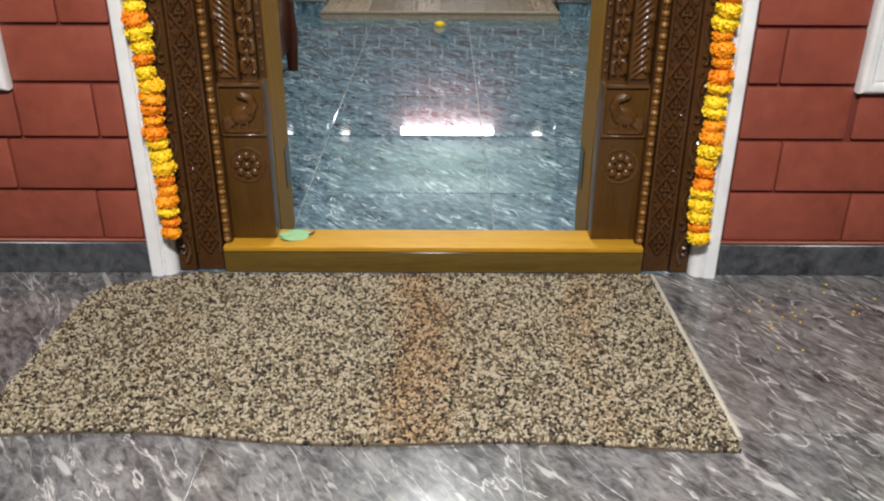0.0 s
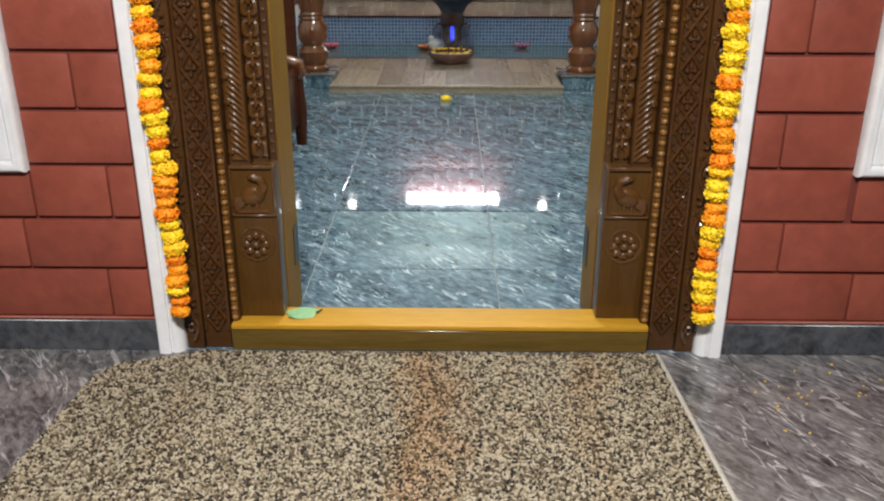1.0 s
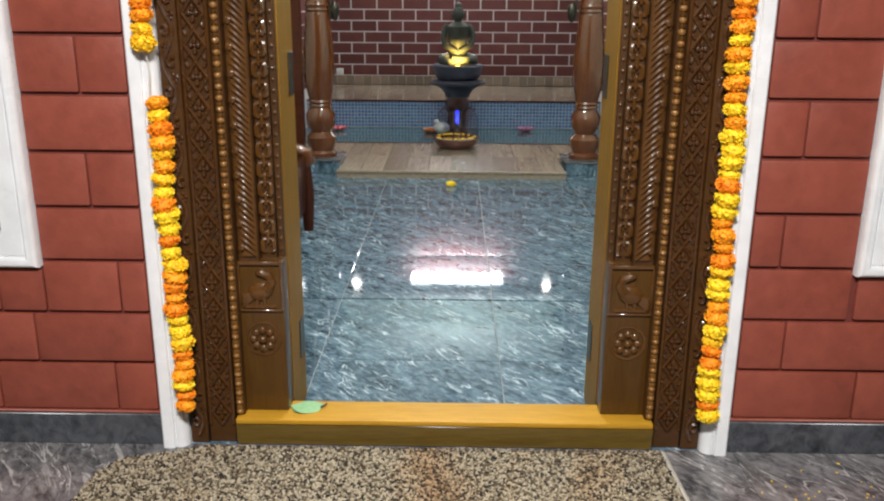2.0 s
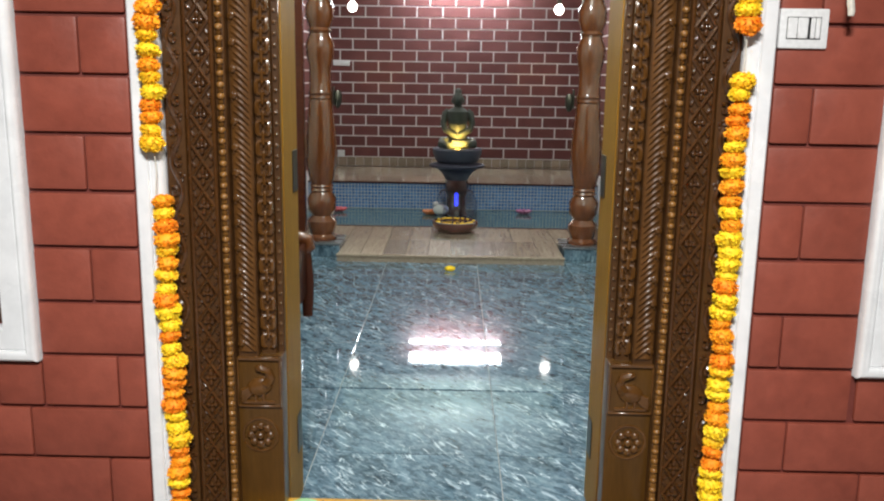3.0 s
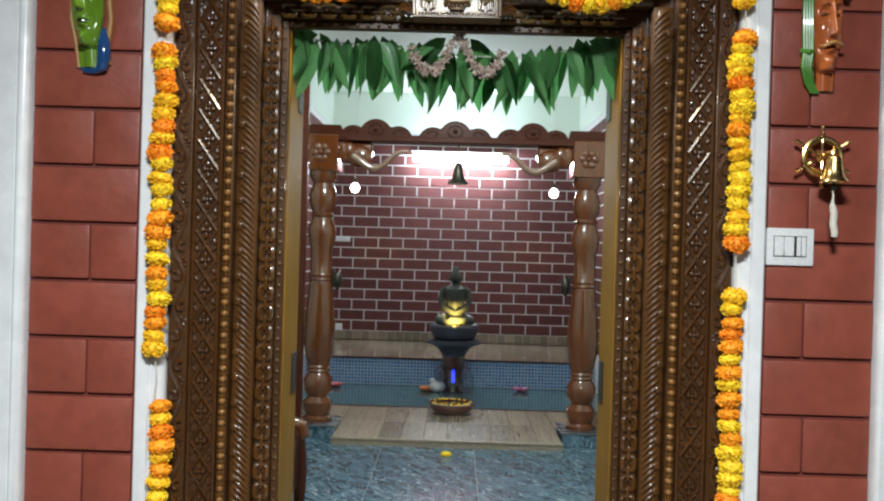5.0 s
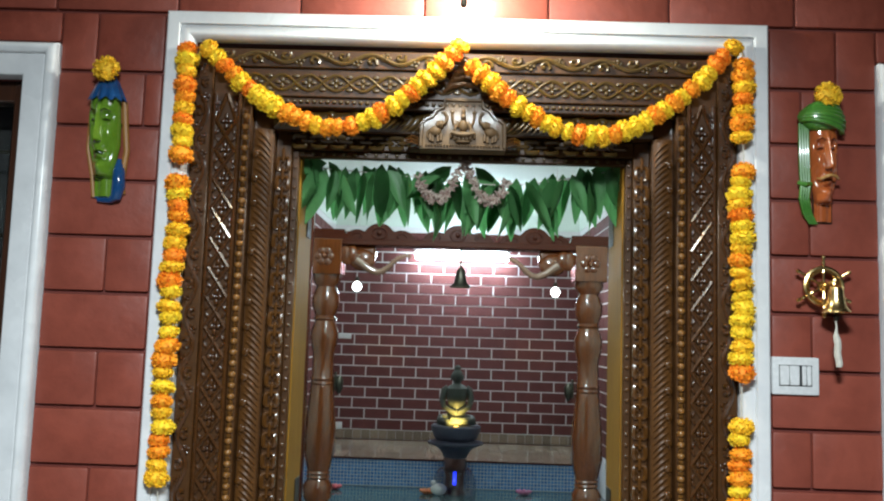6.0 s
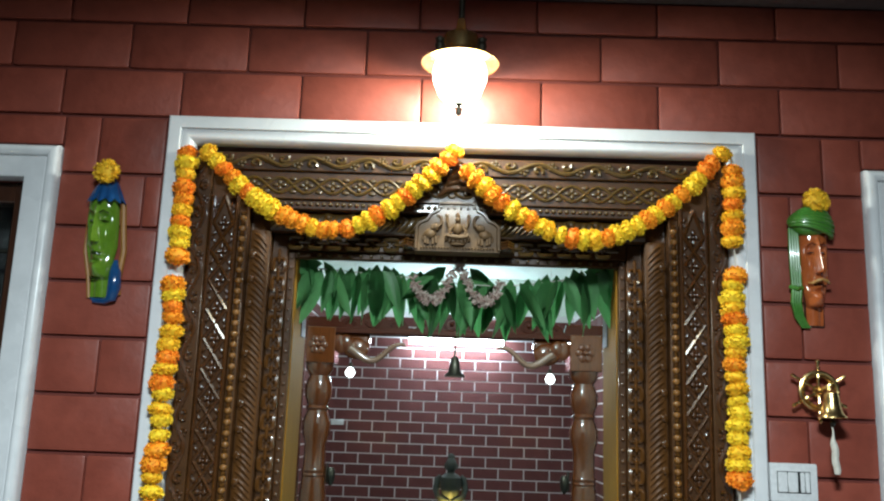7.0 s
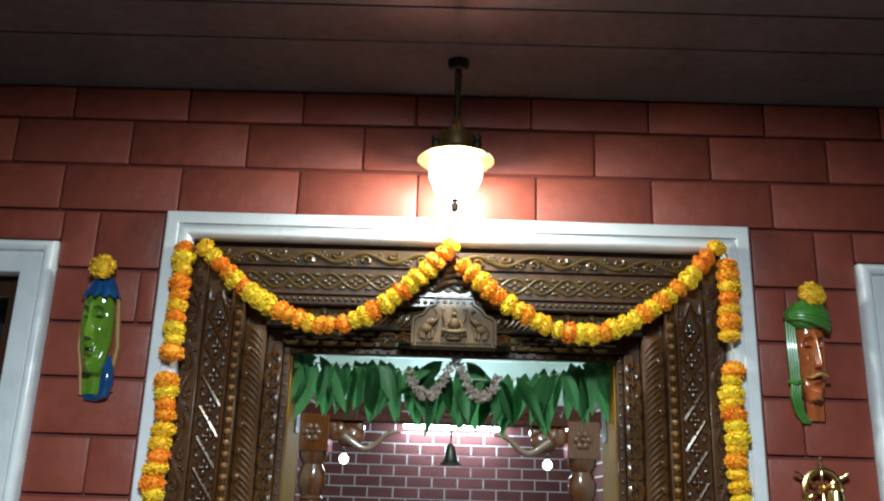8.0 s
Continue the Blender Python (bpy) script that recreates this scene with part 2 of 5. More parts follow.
# ---- large structure ----
# porch wall, with the doorway and two windows cut through it
WIN_IN, WIN_OUT, WIN_Z0, WIN_Z1 = 1.225, 2.15, 0.64, 2.235
DOOR_HALF, DOOR_TOP = 0.775, 2.36
wall = bmesh.new()
add_box(wall, -3.2, -WIN_OUT, 0.012, 0.23, 0, 3.0)
add_box(wall, WIN_OUT, 3.2, 0.012, 0.23, 0, 3.0)
for s in (-1, 1):
    a, b = sorted((s * WIN_IN, s * WIN_OUT))
    add_box(wall, a, b, 0.012, 0.23, 0, WIN_Z0)
    add_box(wall, a, b, 0.012, 0.23, WIN_Z1, 3.0)
    a, b = sorted((s * DOOR_HALF, s * WIN_IN))
    add_box(wall, a, b, 0.012, 0.23, 0, 3.0)
add_box(wall, -DOOR_HALF, DOOR_HALF, 0.012, 0.23, DOOR_TOP, 3.0)
wall_front = structure("wall_front", wall, GROOVE_SHADE, "red painted porch wall of large moulded blocks", "wall")

porch_floor = structure("floor", box(-3.2, 3.2, -4.2, 0.0, -0.62, -0.004), JOINT, "polished grey veined marble porch floor", "floor")
hall_floor = structure("floor_hall", box(-2.6, 2.6, 0.0, 5.0, -0.62, -0.004), JOINT, "glossy green-grey marble tiled hall floor", "floor")
cb = box(-3.2, 3.2, -4.2, 0.012, 2.832, 2.9)
edges = [0.012, -0.30, -0.47, -0.9, -1.33, -1.76, -2.19, -2.62, -3.05, -3.48, -4.2]
for ya, yb in zip(edges, edges[1:]):
    add_box(cb, -3.2, 3.2, yb + 0.003, ya - 0.003, 2.825, 2.8325, bevel=0.002)
ceiling = structure("ceiling", cb, CEIL, "glossy dark red-brown panelled porch ceiling", "ceiling")
structure("ground", box(-300, 300, -300, 300, -0.9, -0.62), SLATE, "dark night ground beyond the open porch", "ground")
structure("wall_hall_left", box(-2.7, -2.6, 0.23, 4.25, 0, 3.75), MINT, "plain mint painted hall wall", "wall")
structure("wall_hall_right", box(2.6, 2.7, 0.23, 4.25, 0, 3.75), MINT, "plain mint painted hall wall", "wall")
structure("wall_hall_inner", box(-2.7, -0.8, 0.231, 0.26, 0, 3.75), MINT, "plain mint painted hall wall", "wall")
structure("wall_hall_inner", box(0.8, 2.7, 0.231, 0.26, 0, 3.75), MINT, "plain mint painted hall wall", "wall")
structure("wall_hall_inner", box(-0.8, 0.8, 0.231, 0.26, 2.37, 3.75), MINT, "plain mint painted hall wall", "wall")
structure("ceiling_hall", box(-2.7, 2.7, 0.23, 10.8, 3.75, 3.85), MINT, "pale mint painted hall ceiling", "ceiling")
wall_court = structure("wall_court", box(-2.0, 2.0, 10.612, 10.75, -0.4, 3.2), POINTING, "maroon brick-tiled wall with white joints", "wall")
wall_court_left = structure("wall_court_left", box(-2.0, -1.862, 4.25, 10.61, -0.5, 3.2), POINTING, "maroon brick-tiled side wall with white joints", "wall")
wall_court_right = structure("wall_court_right", box(1.862, 2.0, 4.25, 10.61, -0.5, 3.2), POINTING, "maroon brick-tiled side wall with white joints", "wall")
structure("wall_court_upper", box(-2.0, 2.0, 10.6, 10.75, 3.2, 3.75), MINT, "plain mint painted wall above the bricks", "wall")
structure("wall_court_upper", box(-2.0, -1.855, 4.25, 10.6, 3.2, 3.75), MINT, "plain mint painted wall above the bricks", "wall")
structure("wall_court_upper", box(1.855, 2.0, 4.25, 10.6, 3.2, 3.75), MINT, "plain mint painted wall above the bricks", "wall")
structure("wall_hall_return", box(-2.7, -2.0, 4.15, 4.3, 0, 3.75), MINT, "plain mint painted return wall", "wall")
structure("wall_hall_return", box(2.0, 2.7, 4.15, 4.3, 0, 3.75), MINT, "plain mint painted return wall", "wall")


# threshold and mat
sill = thing("threshold", (0, 0, 0), "thick amber varnished wooden door threshold on the floor", "threshold")
# front board: shade of the upright face is mixed into its darker olive
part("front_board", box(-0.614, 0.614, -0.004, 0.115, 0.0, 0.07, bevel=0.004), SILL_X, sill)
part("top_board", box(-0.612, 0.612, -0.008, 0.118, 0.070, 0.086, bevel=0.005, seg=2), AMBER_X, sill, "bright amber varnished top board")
# white plaster surround of the doorway
def sweep_frame(profile, x0, x1, z0, z1, closed=True):
    """A moulding with mitred corners: profile pairs are (inset from the outer edge, y)."""
    bm = bmesh.new()
    low = 1 if closed else 0
    rings = [[bm.verts.new((cx + sx * d, y, cz + sz * d)) for d, y in profile]
             for cx, cz, sx, sz in ((x0, z0, 1, low), (x0, z1, 1, -1), (x1, z1, -1, -1), (x1, z0, -1, low))]
    n = len(profile)
    pairs = list(zip(rings, rings[1:])) + ([(rings[-1], rings[0])] if closed else [])
    for a, b in pairs:
        for k in range(n):
            bm.faces.new((a[k], a[(k + 1) % n], b[(k + 1) % n], b[k]))
    if not closed:
        bm.faces.new(rings[0][::-1])
        bm.faces.new(rings[-1])
    return bm


surround = thing("trim", (0, 0, 0), "white gloss-painted moulded surround of the doorway", "trim", kind="structure")
FLAT_BAND = [(0.0, 0.02), (0.0, -0.026), (0.004, -0.03), (0.030, -0.03), (0.034, -0.0285), (0.0365, -0.024), (0.0365, 0.02)]
ROUND_BAND = [(0.037, 0.02), (0.037, -0.020), (0.041, -0.0235), (0.049, -0.0245), (0.057, -0.0225), (0.065, -0.016), (0.071, -0.006), (0.073, 0.003), (0.073, 0.02)]
part("outer_band", sweep_frame(FLAT_BAND, -0.825, 0.825, 0.0, 2.425, False), WHITE, surround)
part("inner_band", sweep_frame(ROUND_BAND, -0.825, 0.825, 0.0, 2.425, False), WHITE, surround)

# carved door frame
frame_thing = thing("door_frame", (0, 0, 0), "deeply carved varnished teak door frame", "door frame")
BANDS = [("outer_board", 0.025, 0.078, 0.004), ("lattice_board", 0.078, 0.158, 0.012), ("bead_board", 0.158, 0.185, 0.02),
         ("leaf_board", 0.185, 0.245, 0.055), ("chain_board", 0.245, 0.29, 0.085), ("dot_board", 0.29, 0.31, 0.1)]
boards, plinths = {}, {}
for name, d0, d1, y in BANDS:
    bottom = 0.0 if d0 < 0.15 else 0.086
    for s in (-1, 1):
        a, b = sorted((s * (0.775 - d0), s * (0.775 - d1)))
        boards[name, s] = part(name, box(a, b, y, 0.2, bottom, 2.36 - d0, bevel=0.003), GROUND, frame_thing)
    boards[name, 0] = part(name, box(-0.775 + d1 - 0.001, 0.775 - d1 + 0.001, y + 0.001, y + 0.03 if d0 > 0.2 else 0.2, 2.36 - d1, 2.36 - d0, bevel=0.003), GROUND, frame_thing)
for s in (-1, 1):
    a, b = sorted((s * 0.462, s * 0.52))
    boards["rebate", s] = part("rebate", box(a, b, 0.121, 0.335, 0.0, 2.12, bevel=0.003), AMBER_Z, frame_thing, "bright amber door rebate")
    a, b = sorted((s * 0.464, s * 0.597))
    plinths[s] = part("plinth", box(a, b, 0.05, 0.12, 0.087, 0.555, bevel=0.005, seg=2), TEAK_Z, frame_thing)
part("rebate", box(-0.465, 0.465, 0.118, 0.335, 2.102, 2.32, bevel=0.003), TEAK_X, frame_thing)

# hall: deck, pond, pillars, beam
deck_bm = box(-0.835, 0.835, 3.85, 4.37, -0.5, 0.05)
add_box(deck_bm, -1.86, 1.86, 4.375, 5.1, -0.5, 0.05)
deck = structure("deck", deck_bm, PLANK, "low deck of brown wood-look tiles", "deck")
structure("pond_floor", box(-1.86, 1.86, 5.0, 8.7, -0.6, -0.5), GREEN, "green pond bed", "pond")
pond_wall = structure("pond_wall", box(-1.86, 1.86, 8.66, 10.61, -0.5, -0.002), ROSE_X, "raised ledge behind the pond", "ledge")


def turned(name, x):
    t = thing(name, (x, 4.18, 0.1), "polished red-brown turned wooden pillar on a stone base", "pillar", "pillars of the court")
    prof = [(0.125, 0.104), (0.128, 0.13), (0.1, 0.15), (0.122, 0.2), (0.125, 0.25), (0.085, 0.29), (0.12, 0.34), (0.122, 0.42), (0.09, 0.47),
            (0.1, 0.485), (0.09, 0.5), (0.1, 0.515), (0.09, 0.53), (0.1, 0.56), (0.128, 0.68), (0.128, 0.85), (0.1, 1.14), (0.095, 1.16),
            (0.104, 1.175), (0.095, 1.19), (0.104, 1.21), (0.092, 1.23), (0.09, 1.4), (0.115, 1.48), (0.12, 1.56), (0.085, 1.64), (0.1, 1.66),
            (0.085, 1.68), (0.115, 1.75), (0.118, 1.82), (0.085, 1.9), (0.12, 1.95), (0.12, 1.99)]
    prof = [(r * 0.9, z) for r, z in prof]
    part("shaft", lathe(prof, (x, 4.18, 0), 28), ROSEWOOD, t)
    part("capital", box(x - 0.12, x + 0.12, 4.06, 4.30, 1.99, 2.26, bevel=0.006), ROSEWOOD, t)
    base = thing("pillar_base", (x, 4.18, 0), "square green marble block under a wooden pillar", "plinth", "pillar bases")
    part("block", box(x - 0.155, x + 0.155, 4.0, 4.36, 0.0, 0.09, bevel=0.003), GREEN, base)
    part("cap", box(x - 0.165, x + 0.165, 3.99, 4.37, 0.09, 0.104, bevel=0.003), SLATE, base)


turned("pillar", -0.99)
turned("pillar", 1.005)
beam = thing("beam", (0, 4.18, 2.26), "dark carved wooden beam with a scalloped crest", "beam")
part("rail", box(-1.86, 1.86, 4.08, 4.28, 2.22, 2.262, bevel=0.006), ROSE_X, beam)

# ---- more materials ----
def petal_material():
    m, nt, b = node_material("marigold_petals")
    info = nt.nodes.new("ShaderNodeObjectInfo")
    c = ramp(nt, info.outputs["Random"], [(0.0, (0.98, 0.72, 0.02)), (0.34, (0.97, 0.62, 0.014)), (0.52, (0.96, 0.40, 0.008)), (0.8, (0.94, 0.31, 0.005))], True)
    geo = nt.nodes.new("ShaderNodeNewGeometry")
    c = mix(nt, 1.0, c, ramp(nt, geo.outputs["Random Per Island"], [(0, (0.86, 0.8, 0.8)), (1, (1, 1, 1))]), "MULTIPLY")
    nt.links.new(c, b.inputs["Base Color"])
    b.inputs["Roughness"].default_value = 0.7
    b.inputs["Subsurface Weight"].default_value = 0.0
    return m


def island_material(name, stops, rough, coat=0.0, constant=False):
    m, nt, b = node_material(name)
    geo = nt.nodes.new("ShaderNodeNewGeometry")
    c = ramp(nt, geo.outputs["Random Per Island"], stops, constant)
    n = noise_tex(nt, coords(nt), 60, 3)
    c = mix(nt, 0.35, c, mix(nt, 1.0, c, ramp(nt, n, [(0.3, (0.4, 0.4, 0.4)), (0.7, (1, 1, 1))]), "MULTIPLY"))
    nt.links.new(c, b.inputs["Base Color"])
    b.inputs["Roughness"].default_value = rough
    b.inputs["Coat Weight"].default_value = coat
    return m


def pile_material():
    m, nt, b = node_material("mat_pile")
    geo = nt.nodes.new("ShaderNodeNewGeometry")
    c = ramp(nt, geo.outputs["Random Per Island"], [(0.0, (0.018, 0.013, 0.009)), (0.22, (0.095, 0.068, 0.038)), (0.45, (0.25, 0.204, 0.135)), (0.70, (0.385, 0.33, 0.238))], True)
    # a rusty streak of foot traffic down the middle, and fainter patches
    stain = noise_tex(nt, coords(nt, (2.2, 0.8, 1)), 1.6, 4, 0.6)
    c = mix(nt, ramp(nt, stain, [(0.54, (0, 0, 0)), (0.72, (0.6, 0.6, 0.6))]), c, mix(nt, 1.0, c, (0.92, 0.68, 0.46), "MULTIPLY"))
    sep = nt.nodes.new("ShaderNodeSeparateXYZ")
    nt.links.new(coords(nt), sep.inputs[0])
    wob = nt.nodes.new("ShaderNodeMath")
    wob.operation = "MULTIPLY_ADD"
    nt.links.new(noise_tex(nt, coords(nt), 5, 5, 0.7), wob.inputs[0])
    wob.inputs[1].default_value = 0.35
    nt.links.new(sep.outputs[0], wob.inputs[2])
    c = mix(nt, ramp(nt, wob.outputs[0], [(0.02, (0, 0, 0)), (0.11, (0.62, 0.62, 0.62)), (0.17, (0.45, 0.45, 0.45)), (0.27, (0, 0, 0))]), c, mix(nt, 1.0, c, (0.95, 0.60, 0.33), "MULTIPLY"))
    nt.links.new(c, b.inputs["Base Color"])
    b.inputs["Roughness"].default_value = 0.95
    return m


def mosaic_material():
    m, nt, b = node_material("blue_glass_mosaic")
    tc = coords(nt, (1, 1, 1), (90, 0, 0))
    br = nt.nodes.new("ShaderNodeTexBrick")
    br.offset = 0.0
    br.inputs["Scale"].default_value = 1.0
    br.inputs["Brick Width"].default_value, br.inputs["Row Height"].default_value = 0.042, 0.042
    br.inputs["Mortar Size"].default_value = 0.005
    br.inputs["Color1"].default_value, br.inputs["Color2"].default_value = (0.06, 0.16, 0.42, 1), (0.12, 0.27, 0.58, 1)
    br.inputs["Mortar"].default_value = (0.50, 0.55, 0.60, 1)
    nt.links.new(tc, br.inputs["Vector"])
    nt.links.new(br.outputs["Color"], b.inputs["Base Color"])
    b.inputs["Roughness"].default_value = 0.15
    bump(nt, b, br.outputs["Fac"], -0.4, 0.003)
    return m


PETAL = petal_material()
PILE = pile_material()
MOSAIC = mosaic_material()
# the frame's own wood, lightened so the colour carries the beads' sheen
BEADWOOD = surface("golden_sheen_bead_wood", (0.17, 0.073, 0.015), (0.26, 0.12, 0.028), 12, (0.22, 0.34), coat=0.7)
LEAF = island_material("mango_leaf", [(0.0, (0.10, 0.30, 0.11)), (0.35, (0.17, 0.42, 0.17)), (0.7, (0.21, 0.47, 0.15)), (1.0, (0.34, 0.56, 0.19))], 0.38, 0.25)
BUD = island_material("dried_jasmine", [(0.0, (0.30, 0.16, 0.14)), (0.5, (0.58, 0.46, 0.38)), (1.0, (0.72, 0.64, 0.54))], 0.7)
BRASS = surface("polished_brass", (0.74, 0.50, 0.18), (0.90, 0.66, 0.30), 9, (0.2, 0.32), 1.0, relief=0.05)
DARK_METAL = surface("dark_bronze_metal", (0.05, 0.045, 0.035), (0.09, 0.08, 0.06), 9, (0.3, 0.45), 0.9)
PLASTIC = surface("white_switch_plastic", (0.74, 0.74, 0.73), (0.8, 0.8, 0.8), 6, (0.25, 0.32), relief=0.0)
# black for the unlit room behind the glass and the switch's narrow gaps
BLACK = surface("unlit_black", (0.01, 0.01, 0.01), (0.02, 0.02, 0.02), 6, (0.5, 0.6))
THREAD = surface("cotton_thread", (0.55, 0.52, 0.45), (0.7, 0.66, 0.58), 30, (0.8, 0.9))
WATER = surface("still_pond_water", (0.07, 0.125, 0.13), (0.095, 0.16, 0.165), 2, (0.04, 0.08), relief=0.05)
STONE = surface("dark_green_grey_stone", (0.045, 0.055, 0.045), (0.09, 0.10, 0.085), 7, (0.45, 0.6), relief=0.3)
GLAZE = surface("dark_glazed_pot", (0.06, 0.022, 0.02), (0.12, 0.045, 0.035), 6, (0.08, 0.15), coat=0.8, relief=0.0)
POTTOP = surface("blue_grey_stone_bowl", (0.045, 0.048, 0.075), (0.085, 0.088, 0.12), 6, (0.4, 0.5), relief=0.2)
DARKWOOD = woodgrain("dark_window_wood", (0.035, 0.014, 0.008), (0.07, 0.028, 0.014), 0.3, "z", 0.4)
LIMEGLAZE = surface("lime_green_glaze", (0.10, 0.20, 0.012), (0.155, 0.275, 0.022), 14, (0.08, 0.16), coat=0.9, relief=0.0)
BLUEGLAZE = surface("deep_blue_glaze", (0.012, 0.05, 0.16), (0.025, 0.09, 0.24), 14, (0.1, 0.2), coat=0.8, relief=0.0)
OCHRE = surface("ochre_glaze", (0.26, 0.115, 0.02), (0.36, 0.17, 0.035), 14, (0.4, 0.5), coat=0.0, relief=0.0, gloss=0.3)
TERRA = surface("orange_brown_glaze", (0.36, 0.085, 0.022), (0.48, 0.13, 0.035), 14, (0.1, 0.18), coat=0.8, relief=0.0)
TURBAN = surface("green_glaze", (0.05, 0.17, 0.02), (0.10, 0.26, 0.035), 18, (0.25, 0.36), coat=0.25, relief=0.0)


def glass_material(name, colour, rough=0.03):
    m, nt, b = node_material(name)
    b.inputs["Base Color"].default_value = (*colour, 1)
    b.inputs["Transmission Weight"].default_value, b.inputs["Roughness"].default_value = 1.0, rough
    return m


PANE = glass_material("window_glass", (0.9, 0.95, 0.93))
CURTAIN = surface("pale_green_curtain", (0.42, 0.50, 0.44), (0.55, 0.62, 0.55), 3, (0.8, 0.9), stretch=(10, 1, 0.6))

# ---- the carved door frame's ornament ----
# drawn as (along, across, outwards) and then laid on both jambs and the head
LEFT = Matrix(((0, 1, 0, -0.775), (0, 0, -1, 0), (1, 0, 0, 0), (0, 0, 0, 1)))
RIGHT = Matrix(((0, -1, 0, 0.775), (0, 0, -1, 0), (1, 0, 0, 0), (0, 0, 0, 1)))
HEAD = Matrix(((1, 0, 0, 0), (0, 0, -1, 0), (0, -1, 0, 2.36), (0, 0, 0, 1)))


def wave(u0, u1, mid, amp, pitch, phase, h, n=8):
    steps = max(4, int((u1 - u0) / pitch * n))
    return [(u0 + (u1 - u0) * k / steps, mid + amp * math.sin(2 * math.pi * ((u1 - u0) * k / steps) / pitch + phase), h) for k in range(steps + 1)]


def carve_scroll(bm, u0, u1, d0, d1, h):
    mid, w = (d0 + d1) / 2, (d1 - d0) / 2
    add_tube(bm, wave(u0, u1, mid, w * 0.55, 0.16, 0, h, 14), 0.0065, 6)
    u, k = u0 + 0.04, 0
    while u < u1 - 0.03:
        s = 1 if k % 2 else -1
        pts = [(u + 0.017 * a * math.cos(2.2 * math.pi * a), mid + s * (0.3 * w + 0.014 * math.sin(2.2 * math.pi * a) * a), h + 0.002) for a in [0.15 + 0.12 * i for i in range(8)]]
        add_tube(bm, pts, 0.0055, 5)
        for a in range(5):
            t = 2 * math.pi * a / 5
            add_ball(bm, (u + 0.04 + 0.010 * math.cos(t), mid - s * 0.25 * w + 0.010 * math.sin(t), h), (0.006, 0.006, 0.004), 6, 4)
        add_ball(bm, (u + 0.04, mid - s * 0.25 * w, h + 0.003), 0.005, 6, 4)
        u, k = u + 0.08, k + 1


def carve_lattice(bm, u0, u1, d0, d1, h):
    """Crossed straight ribs that leave a row of diamonds, a four-leaved flower in each."""
    mid, w, p = (d0 + d1) / 2, (d1 - d0) / 2, 0.081
    n = int((u1 - u0) / p)
    for s in (-1, 1):
        pts = [(u0, mid, h)] + [(u0 + p * (k + 0.5), mid + s * (-1) ** k * w * 0.74, h + 0.001) for k in range(n)] + [(u1, mid, h)]
        add_tube(bm, pts, 0.0062, 5)
    for d in (d0 + 0.003, d1 - 0.003):
        add_tube(bm, [(u0, d, h), (u1, d, h)], 0.0052, 6)
    for k in range(n):
        u = u0 + p * (k + 0.5)
        for du, dd, ru, rd in ((-0.014, 0, 0.012, 0.0075), (0.014, 0, 0.012, 0.0075), (0, 0.0095, 0.0075, 0.0085), (0, -0.0095, 0.0075, 0.0085)):
            add_ball(bm, (u + du, mid + dd, h), (ru, rd, 0.008), 6, 4)
        add_ball(bm, (u, mid, h + 0.004), 0.0055, 6, 4)
        for s in (-1, 1):
            for q in (-1, 1):
                add_ball(bm, (u + p / 2 + q * 0.010, mid + s * w * 0.62, h), (0.011, 0.005, 0.006), 6, 4, pose(0, 0, 0, 0, 0, -s * q * 35))


def carve_beads(bm, u0, u1, d0, d1, h):
    """An oval bead, then two thin rings, over and over."""
    mid, u = (d0 + d1) / 2, u0 + 0.01
    while u < u1 - 0.02:
        add_ball(bm, (u, mid, h), (0.0102, 0.0108, 0.011), 8, 6)
        for du in (0.0125, 0.0171):
            add_ball(bm, (u + du, mid, h), (0.0019, 0.0088, 0.0088), 8, 4)
        u += 0.0296


def carve_leaves(bm, u0, u1, d0, d1, h):
    """A half-round band cut into slanting leaf strokes, with a curled tip to every fourth."""
    w, mid = d1 - d0, (d0 + d1) / 2
    body = add_tube(bmesh.new(), [(u0, mid, 0), (u1, mid, 0)], w * 0.47, 14)
    body.transform(Matrix.Translation((0, 0, h - 0.004)) @ Matrix.Diagonal((1, 1, 0.36, 1)))
    me = bpy.data.meshes.new("band")
    body.to_mesh(me)
    body.free()
    bm.from_mesh(me)
    bpy.data.meshes.remove(me)
    k, a = 0, u0
    while a < u1 - 0.046:
        far = k % 4
        pts = [(a + 0.036 * q + 0.007 * math.sin(math.pi * q), d1 - 0.005 - (w - 0.012) * q * (1 - 0.05 * far),
                h + 0.001 + 0.0085 * math.sin(math.pi * (0.12 + 0.8 * q))) for q in (0, 0.2, 0.4, 0.6, 0.8, 1.0)]
        add_tube(bm, pts, 0.0048, 6, [0.4, 0.85, 1.0, 1.05, 0.9, 0.4])
        a, k = a + 0.01725, k + 1


def carve_tips(bm, u0, u1, d0, d1, h):
    """The curled tip of every fourth leaf stroke."""
    a = u0
    while a < u1 - 0.046:
        add_ball(bm, (a + 0.026, d0 + 0.014, h + 0.0070), (0.0135, 0.0090, 0.0080), 10, 7, pose(0, 0, 0, 0, 0, 35))
        add_tube(bm, [(a + 0.008, d0 + 0.008, h + 0.004), (a + 0.024, d0 + 0.005, h + 0.007), (a + 0.042, d0 + 0.010, h + 0.005)], 0.0046, 7, [0.5, 1, 0.5])
        a += 0.069


